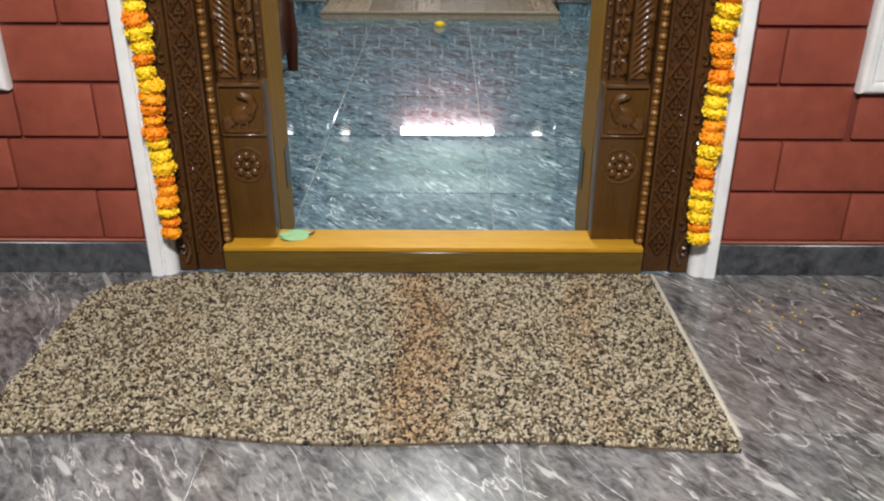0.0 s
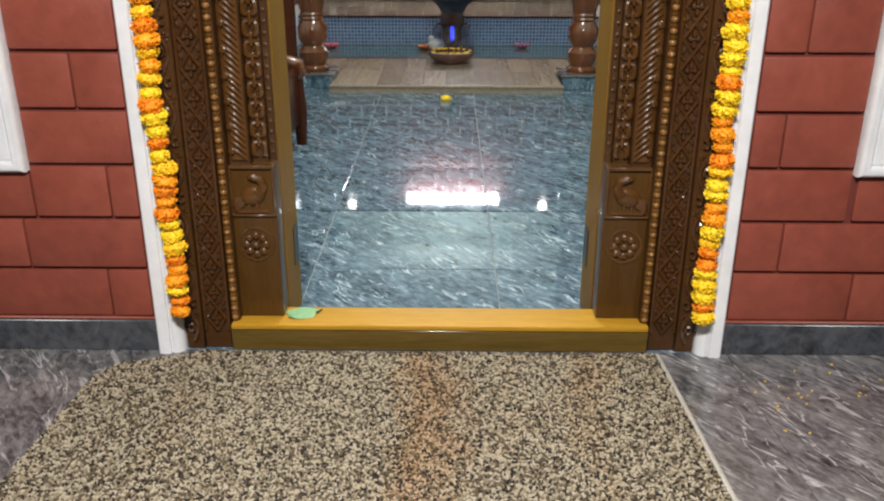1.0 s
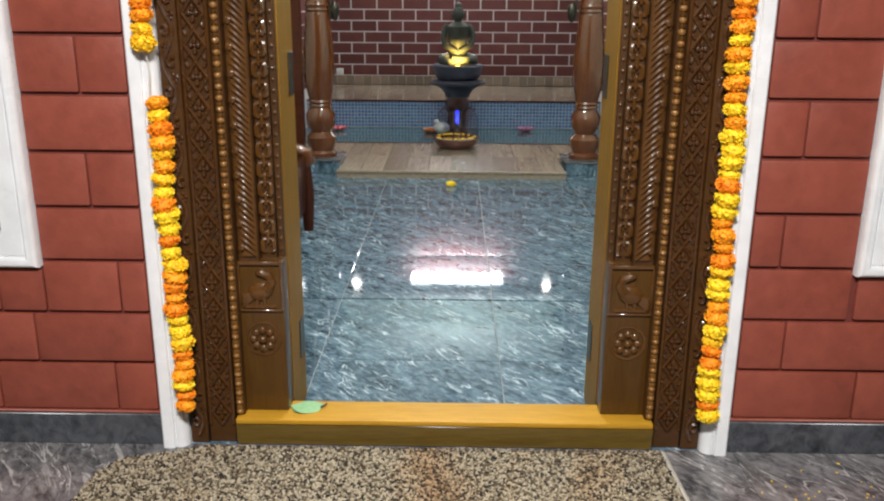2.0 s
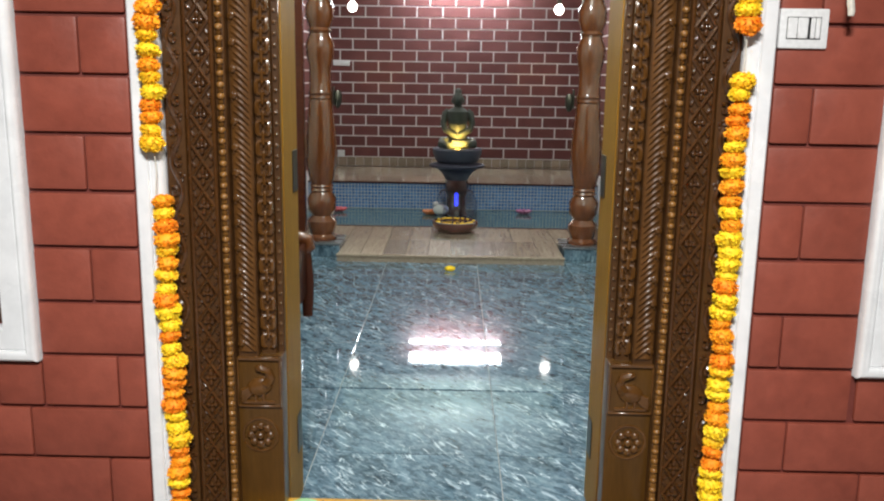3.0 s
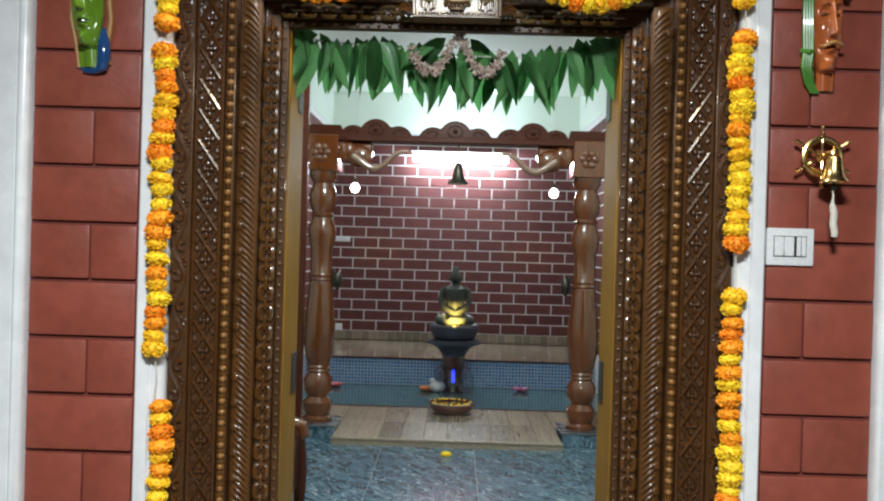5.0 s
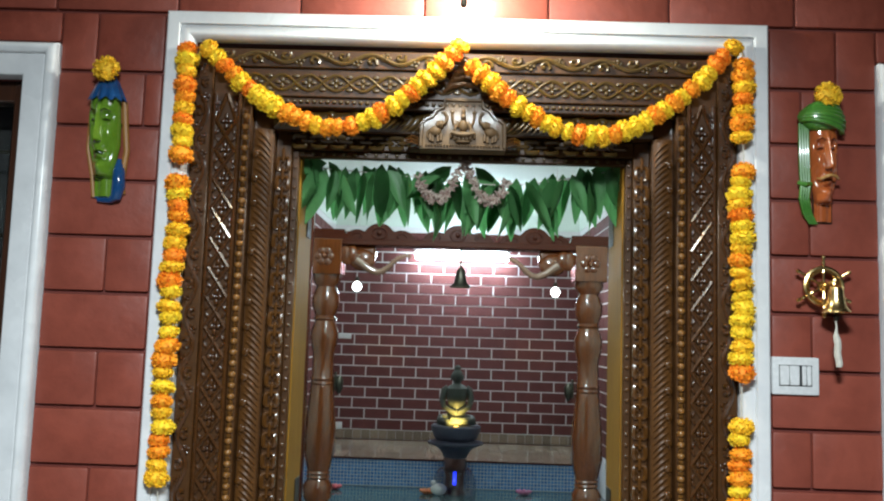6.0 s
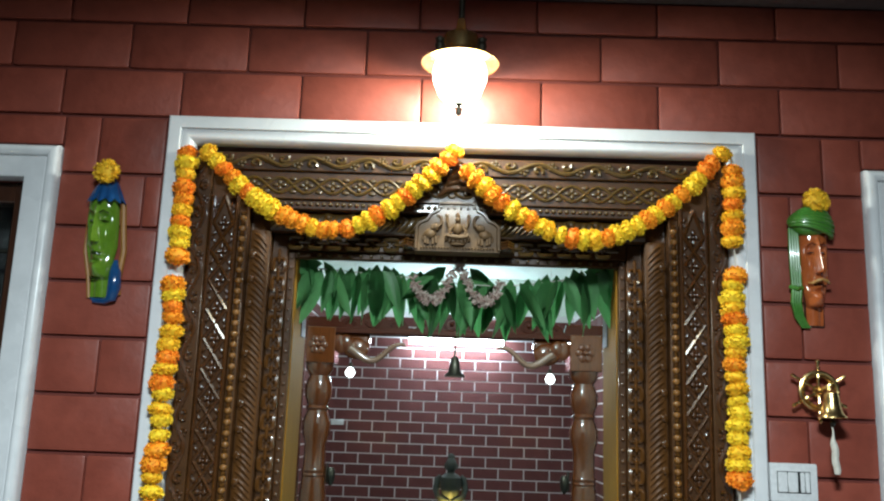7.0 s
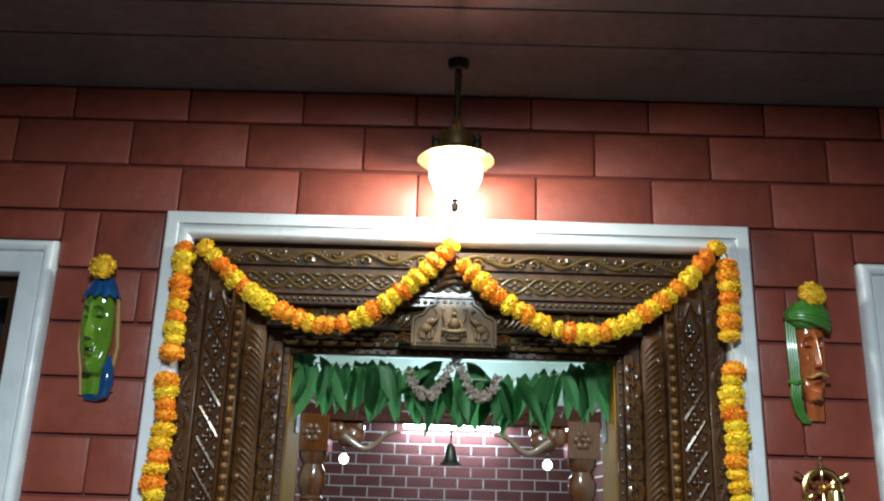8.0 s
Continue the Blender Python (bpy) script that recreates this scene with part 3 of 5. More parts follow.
def carve_chain(bm, u0, u1, d0, d1, h):
    """Square-shouldered open links joined by short bars."""
    mid, w, u = (d0 + d1) / 2, (d1 - d0) / 2 - 0.005, u0 + 0.004
    while u < u1 - 0.045:
        for s in (-1, 1):
            pts = [(u, mid + s * 0.30 * w, h), (u + 0.0015, mid + s * 0.8 * w, h + 0.002), (u + 0.006, mid + s * w, h + 0.003),
                   (u + 0.032, mid + s * w, h + 0.003), (u + 0.0365, mid + s * 0.8 * w, h + 0.002), (u + 0.038, mid + s * 0.30 * w, h)]
            add_tube(bm, pts, 0.0062, 6, [0.7, 1, 1.1, 1.1, 1, 0.7])
            add_ball(bm, (u + 0.019, mid + s * 0.34 * w, h - 0.002), (0.005, 0.003, 0.006), 6, 4)
        add_tube(bm, [(u + 0.024, mid, h), (u + 0.030, mid, h + 0.005), (u + 0.060, mid, h + 0.005), (u + 0.066, mid, h)], 0.0050, 7, [0.6, 1, 1, 0.6])
        u += 0.055


def carve_head_beads(bm, u0, u1, d0, d1, h):
    u = u0 + 0.008
    while u < u1:
        add_ball(bm, (u, (d0 + d1) / 2 - 0.002, h), (0.0072, 0.0065, 0.007), 6, 4)
        u += 0.0185


def carve_head_lattice(bm, u0, u1, d0, d1, h):
    mid, w = (d0 + d1) / 2, (d1 - d0) / 2
    for ph in (0, math.pi):
        add_tube(bm, wave(u0, u1, mid, w * 0.6, 0.15, ph, h - 0.002, 10), 0.0048, 6)
    u = u0 + 0.0375
    while u < u1 - 0.02:
        for dx, dd, rx, rd in ((-0.012, 0, 0.011, 0.006), (0.012, 0, 0.011, 0.006), (0, 0.008, 0.007, 0.009), (0, -0.008, 0.007, 0.009)):
            add_ball(bm, (u + dx, mid + dd, h - 0.001), (rx, rd, 0.006), 6, 4)
        for s in (-1, 1):
            add_ball(bm, (u + 0.0375, mid + s * w * 0.5, h - 0.001), (0.012, 0.006, 0.005), 6, 4)
        u += 0.075


def carve_dots(bm, u0, u1, d0, d1, h):
    u = u0 + 0.01
    while u < u1:
        add_ball(bm, (u, (d0 + d1) / 2, h), (0.0062, 0.0058, 0.006), 6, 4)
        u += 0.03


ORNAMENT = [("scroll_carving", carve_scroll, 0.028, 0.076, 0.004, TEAK_DARK), ("lattice_carving", carve_lattice, 0.082, 0.156, 0.012, TEAK_DARK),
            ("bead_row", carve_beads, 0.16, 0.184, 0.02, BEADWOOD), ("leaf_carving", carve_leaves, 0.187, 0.243, 0.055, TEAK_SOFT), ("leaf_tips", carve_tips, 0.187, 0.243, 0.055, TEAK),
            ("chain_carving", carve_chain, 0.247, 0.289, 0.085, TEAK), ("dot_row", carve_dots, 0.291, 0.309, 0.1, TEAK)]
for name, carve, d0, d1, y, wood in ORNAMENT:
    low = {"scroll_carving": 0.03, "lattice_carving": 0.06, "bead_row": 0.09}.get(name, 0.57)
    for side, m, u0, u1 in ((-1, LEFT, low, 2.36 - d1), (1, RIGHT, low, 2.36 - d1), (0, HEAD, -0.775 + d1, 0.775 - d1)):
        bm = bmesh.new()
        cut = {"bead_row": carve_head_beads, "lattice_carving": carve_head_lattice}.get(name, carve) if side == 0 else carve
        cut(bm, u0, u1, d0, d1, 0.003 - y)
        bm.transform(m)
        part(name, bm, TEAK_X if side == 0 else wood, boards[name.split("_")[0].replace("scroll", "outer") + "_board", side])

# plinth carvings: a standing bird in a sunk panel and a rosette
for s in (-1, 1):
    cx = s * 0.53
    panel = bmesh.new()
    for a, b, c, d in ((cx - 0.062, cx + 0.062, 0.545, 0.556), (cx - 0.062, cx + 0.062, 0.405, 0.412), (cx - 0.064, cx - 0.057, 0.405, 0.556), (cx + 0.057, cx + 0.064, 0.405, 0.556)):
        add_box(panel, a, b, 0.04, 0.06, c, d, bevel=0.002)
    part("panel_border", panel, TEAK, plinths[s])
    bird = bmesh.new()
    add_ball(bird, (cx, 0.05, 0.465), (0.040, 0.015, 0.029), 12, 8, pose(0, 0, 0, 0, s * 20, 0))
    add_tube(bird, [(cx + s * -0.02, 0.047, 0.475), (cx + s * -0.034, 0.045, 0.495), (cx + s * -0.026, 0.045, 0.515), (cx + s * -0.008, 0.045, 0.522)], 0.0135, 7, [1.3, 1.0, 0.9, 0.9])
    add_ball(bird, (cx + s * -0.004, 0.044, 0.522), (0.016, 0.01, 0.011), 8, 6)
    for k in range(4):
        add_tube(bird, [(cx + s * 0.02, 0.047, 0.465 - 0.006 * k), (cx + s * 0.046, 0.046, 0.452 - 0.009 * k), (cx + s * 0.052, 0.047, 0.43 - 0.004 * k)], 0.008, 6, [0.6, 1.1, 0.5])
    for dx in (-0.01, 0.012):
        add_tube(bird, [(cx + dx, 0.047, 0.45), (cx + dx, 0.046, 0.425), (cx + dx - s * 0.012, 0.045, 0.42)], 0.0055, 6)
    add_tube(bird, [(cx - 0.045, 0.047, 0.419), (cx + 0.045, 0.047, 0.419)], 0.006, 6)
    part("bird_relief", bird, TEAK, plinths[s])
    rose = bmesh.new()
    ring = [(cx + 0.05 * math.cos(k * math.pi / 12), 0.05, 0.318 + 0.05 * math.sin(k * math.pi / 12)) for k in range(25)]
    add_tube(rose, ring, 0.005, 6)
    for k in range(8):
        t = k * math.pi / 4
        add_ball(rose, (cx + 0.028 * math.cos(t), 0.046, 0.318 + 0.028 * math.sin(t)), (0.012, 0.008, 0.012), 8, 6)
    add_ball(rose, (cx, 0.044, 0.318), 0.012, 10, 6)
    part("rosette", rose, TEAK, plinths[s])
    a, b = sorted((s * 0.4595, s * 0.4645))
    for z in (1.06, 0.23, 1.9):
        part("hinge", box(a, b, 0.25, 0.32, z - 0.062, z + 0.062, bevel=0.001), DARK_METAL, boards["rebate", s], "dull bronze butt hinge")

# carved plaque over the doorway: an arched panel with a seated figure between two elephants
PLAQUEWOOD = surface("pale_carved_wood", (0.105, 0.060, 0.025), (0.185, 0.112, 0.050), 25, (0.5, 0.62), fine=90, relief=0.2, coat=0.06, gloss=0.3)


def fit_plaque(bm):
    """Stands the relief out from the head boards, a little taller than wide."""
    bm.transform(Matrix.Translation((0, -0.05, 2.066)) @ Matrix.Diagonal((0.88, 1, 0.82, 1)) @ Matrix.Translation((0, 0, -2.062)))


pl = bmesh.new()
rim = [(-0.135, 2.062), (0.135, 2.062), (0.133, 2.15), (0.118, 2.165), (0.102, 2.17), (0.085, 2.195), (0.064, 2.206), (0.06, 2.232), (-0.06, 2.232), (-0.064, 2.206), (-0.085, 2.195), (-0.102, 2.17), (-0.118, 2.165), (-0.133, 2.15)]
front = [pl.verts.new((x, 0.064, z)) for x, z in rim]
back = [pl.verts.new((x, 0.13, z)) for x, z in rim]
pl.faces.new(front)
pl.faces.new(back[::-1])
for k in range(len(rim)):
    q = (k + 1) % len(rim)
    pl.faces.new((front[q], front[k], back[k], back[q]))
bmesh.ops.recalc_face_normals(pl, faces=pl.faces)
fit_plaque(pl)
plaque = part("plaque", pl, PLAQUEWOOD, frame_thing, "paler arched carved plaque")
pl = bmesh.new()
edge = [(x * 0.975, 0.062, z - 0.002) for x, z in rim[2:]]
add_tube(pl, [(0.131, 0.062, 2.068)] + edge + [(-0.131, 0.062, 2.068)], 0.0065, 6)
fit_plaque(pl)
part("border", pl, PLAQUEWOOD, plaque)
pl = bmesh.new()
for k in range(25):
    add_ball(pl, (-0.114 + 0.0095 * k, 0.060, 2.073), (0.0038, 0.005, 0.0048), 6, 4)
fit_plaque(pl)
part("bead_border", pl, PLAQUEWOOD, plaque)
pl = bmesh.new()
for k in range(7):
    add_ball(pl, (-0.036 + 0.012 * k, 0.056, 2.096 + 0.0012 * (k - 3) ** 2), (0.006, 0.006, 0.012), 7, 5)
add_ball(pl, (0, 0.056, 2.086), (0.026, 0.008, 0.006), 10, 5)
add_tube(pl, [(-0.036, 0.052, 2.115), (-0.012, 0.049, 2.109), (0.012, 0.049, 2.109), (0.036, 0.052, 2.115)], 0.0085, 7)
add_ball(pl, (0, 0.053, 2.138), (0.0145, 0.011, 0.022), 10, 7)
add_ball(pl, (0, 0.05, 2.168), (0.009, 0.009, 0.010), 9, 6)
add_ball(pl, (0, 0.052, 2.184), (0.007, 0.007, 0.012), 8, 6)
for s in (-1, 1):
    add_tube(pl, [(s * 0.014, 0.053, 2.152), (s * 0.028, 0.052, 2.14), (s * 0.034, 0.05, 2.162), (s * 0.035, 0.051, 2.178)], 0.0045, 6)
    add_tube(pl, [(s * 0.013, 0.05, 2.148), (s * 0.026, 0.048, 2.128), (s * 0.022, 0.046, 2.116)], 0.0045, 6)
    add_ball(pl, (s * 0.035, 0.052, 2.184), (0.007, 0.006, 0.007), 7, 5)
fit_plaque(pl)
part("seated_figure_relief", pl, PLAQUEWOOD, plaque)
for s in (-1, 1):
    el = bmesh.new()
    add_ball(el, (s * 0.086, 0.056, 2.120), (0.020, 0.009, 0.017), 10, 7, pose(0, 0, 0, 0, s * 18, 0))
    add_ball(el, (s * 0.070, 0.053, 2.142), (0.0125, 0.01, 0.0135), 9, 6)
    add_ball(el, (s * 0.079, 0.049, 2.141), (0.007, 0.004, 0.011), 8, 5)
    add_tube(el, [(s * 0.062, 0.051, 2.144), (s * 0.053, 0.05, 2.152), (s * 0.051, 0.05, 2.168), (s * 0.058, 0.05, 2.182), (s * 0.068, 0.051, 2.184)], 0.0048, 6, [1.3, 1.1, 1.0, 0.8, 0.6])
    for dx, dz in ((0.068, 0.004), (0.078, 0.0), (0.094, 0.0), (0.102, 0.003)):
        add_tube(el, [(s * dx, 0.057, 2.112), (s * dx, 0.057, 2.084 + dz)], 0.0048, 6)
    add_tube(el, [(s * 0.104, 0.058, 2.126), (s * 0.112, 0.058, 2.11), (s * 0.110, 0.059, 2.098)], 0.0028, 5)
    fit_plaque(el)
    part("elephant_relief", el, PLAQUEWOOD, plaque)
    knob = add_ball(bmesh.new(), (s * 0.155, 0.08, 2.086), (0.022, 0.017, 0.016), 10, 6)
    for k in range(3):
        add_tube(knob, [(s * 0.14, 0.068, 2.075 + 0.012 * k), (s * 0.16, 0.06, 2.082 + 0.01 * k), (s * 0.182, 0.072, 2.078 + 0.008 * k)], 0.0055, 6, [0.5, 1.0, 0.4])
    fit_plaque(knob)
    part("side_scroll", knob, TEAK, plaque)

peak = bmesh.new()
for k in range(5):
    reach = 0.058 * (1 - k / 5)
    for s in (-1, 1):
        add_tube(peak, [(0.0, 0.004, 2.228 + 0.018 * k + 0.02), (s * reach * 0.6, 0.000, 2.228 + 0.018 * k + 0.012), (s * reach, 0.006, 2.222 + 0.018 * k)], 0.0085, 7, [0.8, 1.1, 0.5])
part("peak_ornament", peak, TEAK_SOFT, frame_thing, "pointed leaf ornament over the plaque")

# ---- doormat ----
mat = thing("doormat", (-0.15, -0.42, 0), "beige and black speckled loop-pile doormat on the porch", "doormat")


def mat_edge_front(x):
    return -0.79 - 0.018 * math.sin(2.1 * (x + 0.2)) + 0.012 * math.sin(7 * x)


def in_mat(x, y):
    back = -0.03 if x > -0.68 else -0.03 - (-0.68 - x) * 0.33
    if x < -0.925:
        back -= (-0.925 - x) * 1.6
    return mat_edge_front(x) < y < back and -0.962 + 0.05 * (y + 0.2) < x < 0.628 - 0.035 * y


back_bm = bmesh.new()
xs = [-1.0 + 0.02 * k for k in range(84)]
lo, hi = [], []
for x in xs:
    ys = [-0.9 + 0.004 * k for k in range(230) if in_mat(x, -0.9 + 0.004 * k)]
    if ys:
        lo.append((x, ys[0])), hi.append((x, ys[-1]))
for a, b, c, d in zip(lo, lo[1:], hi, hi[1:]):
    back_bm.faces.new([back_bm.verts.new((p[0], p[1], 0.009)) for p in (a, b, d, c)])
    back_bm.faces.new([back_bm.verts.new((p[0], p[1], z)) for p, z in ((b, 0.009), (a, 0.009), (a, 0.0), (b, 0.0))])
bmesh.ops.remove_doubles(back_bm, verts=back_bm.verts, dist=0.0005)
part("backing", back_bm, surface("mat_backing", (0.10, 0.08, 0.055), (0.15, 0.12, 0.085), 20, (0.9, 0.95)), mat)
strip = [(0.638 - 0.035 * y, y, 0.006) for y in (-0.03, -0.2, -0.4, -0.6, -0.775)]
part("binding", add_tube(bmesh.new(), strip, 0.007, 6), surface("pale_binding", (0.4, 0.37, 0.31), (0.5, 0.46, 0.4), 30, (0.9, 0.95)), mat, "pale binding along one side")
rnd = random.Random(7)
tuft = bmesh.new()
bmesh.ops.create_icosphere(tuft, subdivisions=1, radius=1.0)
ball_v = [v.co.copy() for v in tuft.verts]
ball_f = [[v.index for v in f.verts] for f in tuft.faces]
tuft.free()
verts, faces = [], []
y = -0.85
while y < -0.03:
    x = -1.03
    while x < 0.68:
        px, py = x + rnd.uniform(-0.004, 0.004), y + rnd.uniform(-0.004, 0.004)
        if in_mat(px, py):
            a, n = rnd.uniform(0, 6.28), len(verts)
            long, wide, tall = rnd.uniform(0.0048, 0.0085), rnd.uniform(0.0023, 0.0034), rnd.uniform(0.004, 0.0065)
            lift = 0.0105 + 0.003 * noise.noise((px * 5, py * 5, 0))
            ca, sa = math.cos(a), math.sin(a)
            for v in ball_v:
                ex, ey = v.x * long, v.y * wide
                verts.append((px + ex * ca - ey * sa, py + ex * sa + ey * ca, lift + v.z * tall))
            faces += [[i + n for i in f] for f in ball_f]
        x += 0.0067
    y += 0.0067
me = bpy.data.meshes.new("pile")
me.from_pydata(verts, [], faces)
me.materials.append(PILE)
for p in me.polygons:
    p.use_smooth = True
pile = new("pile", me)
pile.parent, pile.matrix_parent_inverse = mat, mat.matrix_basis.inverted()
tagged(pile, "tufted beige, brown and black loops", kind="stuff")

# ---- marigold garlands ----
def marigold(seed, flat=0.7, radius=0.031):
    r = random.Random(seed)
    bm = bmesh.new()
    add_ball(bm, (0, 0, 0), (radius * 0.9, radius * 0.9, radius * flat * 0.9), 10, 6)
    for k in range(210):
        u, a = r.uniform(-1, 1), r.uniform(0, 6.283)
        q = math.sqrt(1 - u * u)
        n = Vector((q * math.cos(a), q * math.sin(a), u))
        base = Vector((n.x * radius * 0.62, n.y * radius * 0.62, n.z * radius * flat * 0.6))
        tip = Vector((n.x * radius, n.y * radius, n.z * radius * flat)) * r.uniform(0.96, 1.05)
        t = n.cross(Vector((r.uniform(-1, 1), r.uniform(-1, 1), r.uniform(-1, 1)))).normalized() * radius * r.uniform(0.085, 0.14)
        midp = base.lerp(tip, 0.6) + n.cross(t) * 0.15
        a0, a1, a2 = bm.verts.new(base), bm.verts.new(midp + t), bm.verts.new(midp - t)
        a3, a4 = bm.verts.new(tip + t * 0.8), bm.verts.new(tip - t * 0.8 + n * 0.002)
        bm.faces.new((a0, a1, a2))
        bm.faces.new((a1, a3, a4, a2))
    return mesh_of("flower", bm, PETAL)


BLOOMS = [marigold(k) for k in range(4)]


def garland(name, pts, label, group, size=1.0, step=0.035, seed=0):
    """Flower heads threaded along a line of points."""
    r = random.Random(seed)
    g = thing(name, pts[0], label, "garland", group)
    part("thread", add_tube(bmesh.new(), pts, 0.0012, 5), THREAD, g)
    vec = [Vector(p) for p in pts]
    lens = [0.0]
    for a, b in zip(vec, vec[1:]):
        lens.append(lens[-1] + (b - a).length)
    d = step * 0.5
    while d < lens[-1]:
        i = max(k for k in range(len(lens) - 1) if lens[k] <= d)
        t = (d - lens[i]) / (lens[i + 1] - lens[i])
        p = vec[i].lerp(vec[i + 1], t)
        way = (vec[i + 1] - vec[i]).normalized()
        k = size * r.uniform(0.86, 1.1)
        tilt = Vector((r.uniform(-0.22, 0.22), r.uniform(-0.22, 0.22), r.uniform(-0.22, 0.22)))
        m = (way + tilt).to_track_quat("Z", "Y").to_matrix().to_4x4() @ pose(0, 0, 0, 0, 0, r.uniform(0, 360)) @ Matrix.Diagonal((k, k, k * r.uniform(0.85, 1.2), 1))
        piece("flower", r.choice(BLOOMS), g, p + Vector((r.uniform(-0.004, 0.004), r.uniform(-0.004, 0.003), 0)), m)
        d += step * r.uniform(0.8, 1.12)
    return g


def upright(x, z1, z0, lean=0.0, y=-0.05):
    return [(x + lean * k / 6 + 0.005 * math.sin(3.1 * k + x), y, z1 + (z0 - z1) * k / 6) for k in range(7)]


HANG = "fresh yellow and orange marigold garland hanging beside the door"
garland("marigold_garland", upright(-0.757, 2.325, 1.99), HANG, "door garlands", seed=1)
garland("marigold_garland", upright(-0.756, 1.955, 1.155, -0.012), HANG, "door garlands", seed=2)
garland("marigold_garland", upright(-0.748, 1.03, 0.15, 0.012), HANG, "door garlands", seed=3)
garland("marigold_garland", upright(0.748, 2.32, 2.085), HANG, "door garlands", seed=4)
garland("marigold_garland", upright(0.745, 2.03, 1.48, -0.004), HANG, "door garlands", seed=5)
garland("marigold_garland", upright(0.735, 1.36, 0.135, 0.014), HANG, "door garlands", seed=6)
for x, z1, z0 in ((-0.765, 1.155, 1.03), (0.74, 1.48, 1.36), (0.748, 2.085, 2.03)):
    th = thing("garland_thread", (x, -0.05, z0), "bare cotton thread between two garlands", "thread")
    part("cord", add_tube(bmesh.new(), [(x, -0.05, z1), (x + 0.004, -0.046, (z0 + z1) / 2), (x, -0.05, z0)], 0.0016, 6), THREAD, th)


def swag(x0, z0, x1, z1, low, seed):
    xm = x0 + (x1 - x0) * 0.53
    pts = []
    for k in range(17):
        t = k / 16
        x = x0 + (x1 - x0) * t
        line = z0 + (z1 - z0) * t
        sag = 1 - abs((x - xm) / (x0 - xm if x < xm else x1 - xm)) ** 1.75
        pts.append((x, -0.045 + 0.01 * sag, line - (0.5 * (z0 + z1) - low) * sag))
    garland("marigold_swag", pts, "yellow and orange marigold swag draped under the door head", "door swags", 0.92, 0.033, seed)


swag(-0.715, 2.325, -0.012, 2.345, 2.103, 11)
swag(0.735, 2.312, 0.0, 2.345, 2.097, 12)

# ---- mango leaf festoon and dried jasmine under the door head ----
def leaf_mesh(seed):
    r = random.Random(seed)
    bm = bmesh.new()
    rows, bend, twist = [], r.uniform(0.1, 0.3), r.uniform(-0.5, 0.5)
    for i in range(9):
        t = i / 8
        w = 0.5 * math.sin(math.pi * min(1, t ** 0.75)) ** 0.85 * (1 - 0.15 * t) + 0.02
        tw = twist * t
        row = []
        for j in range(5):
            v = (j - 2) / 2
            x, y = v * w * 0.30, 0.06 * abs(v) * w + bend * 0.35 * t * t + 0.008 * math.sin(7 * t + 2 * v)
            row.append(bm.verts.new((x * math.cos(tw) - y * math.sin(tw) + 0.05 * math.sin(2 * t) * twist, x * math.sin(tw) + y * math.cos(tw), -t)))
        rows.append(row)
    for a, b in zip(rows, rows[1:]):
        for j in range(4):
            bm.faces.new((a[j], a[j + 1], b[j + 1], b[j]))
    bmesh.ops.solidify(bm, geom=bm.faces, thickness=0.008)
    return mesh_of("leaf", bm, LEAF)


LEAVES = [leaf_mesh(k) for k in range(9)]
# light passes through the leaves
lnt = LEAF.node_tree
lb = next(n for n in lnt.nodes if n.type == "BSDF_PRINCIPLED")
lout = next(n for n in lnt.nodes if n.type == "OUTPUT_MATERIAL")
thin, both = lnt.nodes.new("ShaderNodeBsdfTranslucent"), lnt.nodes.new("ShaderNodeMixShader")
both.inputs[0].default_value = 0.35
lnt.links.new(lb.inputs["Base Color"].links[0].from_socket, thin.inputs[0])
lnt.links.new(lb.outputs[0], both.inputs[1])
lnt.links.new(thin.outputs[0], both.inputs[2])
lnt.links.new(both.outputs[0], lout.inputs[0])
toran = thing("leaf_festoon", (0, 0.2, 2.05), "fresh green mango leaf festoon strung across the doorway", "festoon")


def toran_z(x):
    return 2.052 - 0.048 * math.cos(math.pi * x / 0.98) - 0.008 * math.sin(9 * x)


part("string", add_tube(bmesh.new(), [(-0.466 + 0.0466 * k, 0.185, toran_z(-0.466 + 0.0466 * k)) for k in range(21)], 0.002, 6), THREAD, toran)
rnd = random.Random(21)
for row in range(2):
    x = -0.478 + 0.008 * row
    while x < 0.48:
        long = rnd.uniform(0.125, 0.185) * (1.12 if abs(x) > 0.38 else 1.0)
        m = pose(0, 0, 0, rnd.uniform(-6, 22), rnd.uniform(-22, 22), rnd.uniform(-60, 60)) @ Matrix.Diagonal((long, long, long, 1))
        piece("leaf", rnd.choice(LEAVES), toran, (x, 0.168 + 0.02 * row + rnd.uniform(-0.008, 0.01), toran_z(x) + rnd.uniform(-0.006, 0.026)), m)
        x += rnd.uniform(0.020, 0.032)
for x, rot in ((-0.44, 70), (-0.40, 82), (0.42, -75), (0.38, -84), (-0.03, 50), (0.04, -48)):
    m = pose(0, 0, 0, 0, rot, 20) @ Matrix.Diagonal((0.17, 0.17, 0.17, 1))
    piece("leaf", LEAVES[2], toran, (x - math.copysign(0.06, -x) * 0.0, 0.18, 2.05), m)
jas = thing("jasmine_string", (0, 0.15, 2.05), "dried whitish jasmine string looped over the leaves", "flower string")
rnd = random.Random(5)
buds = bmesh.new()
loop = []
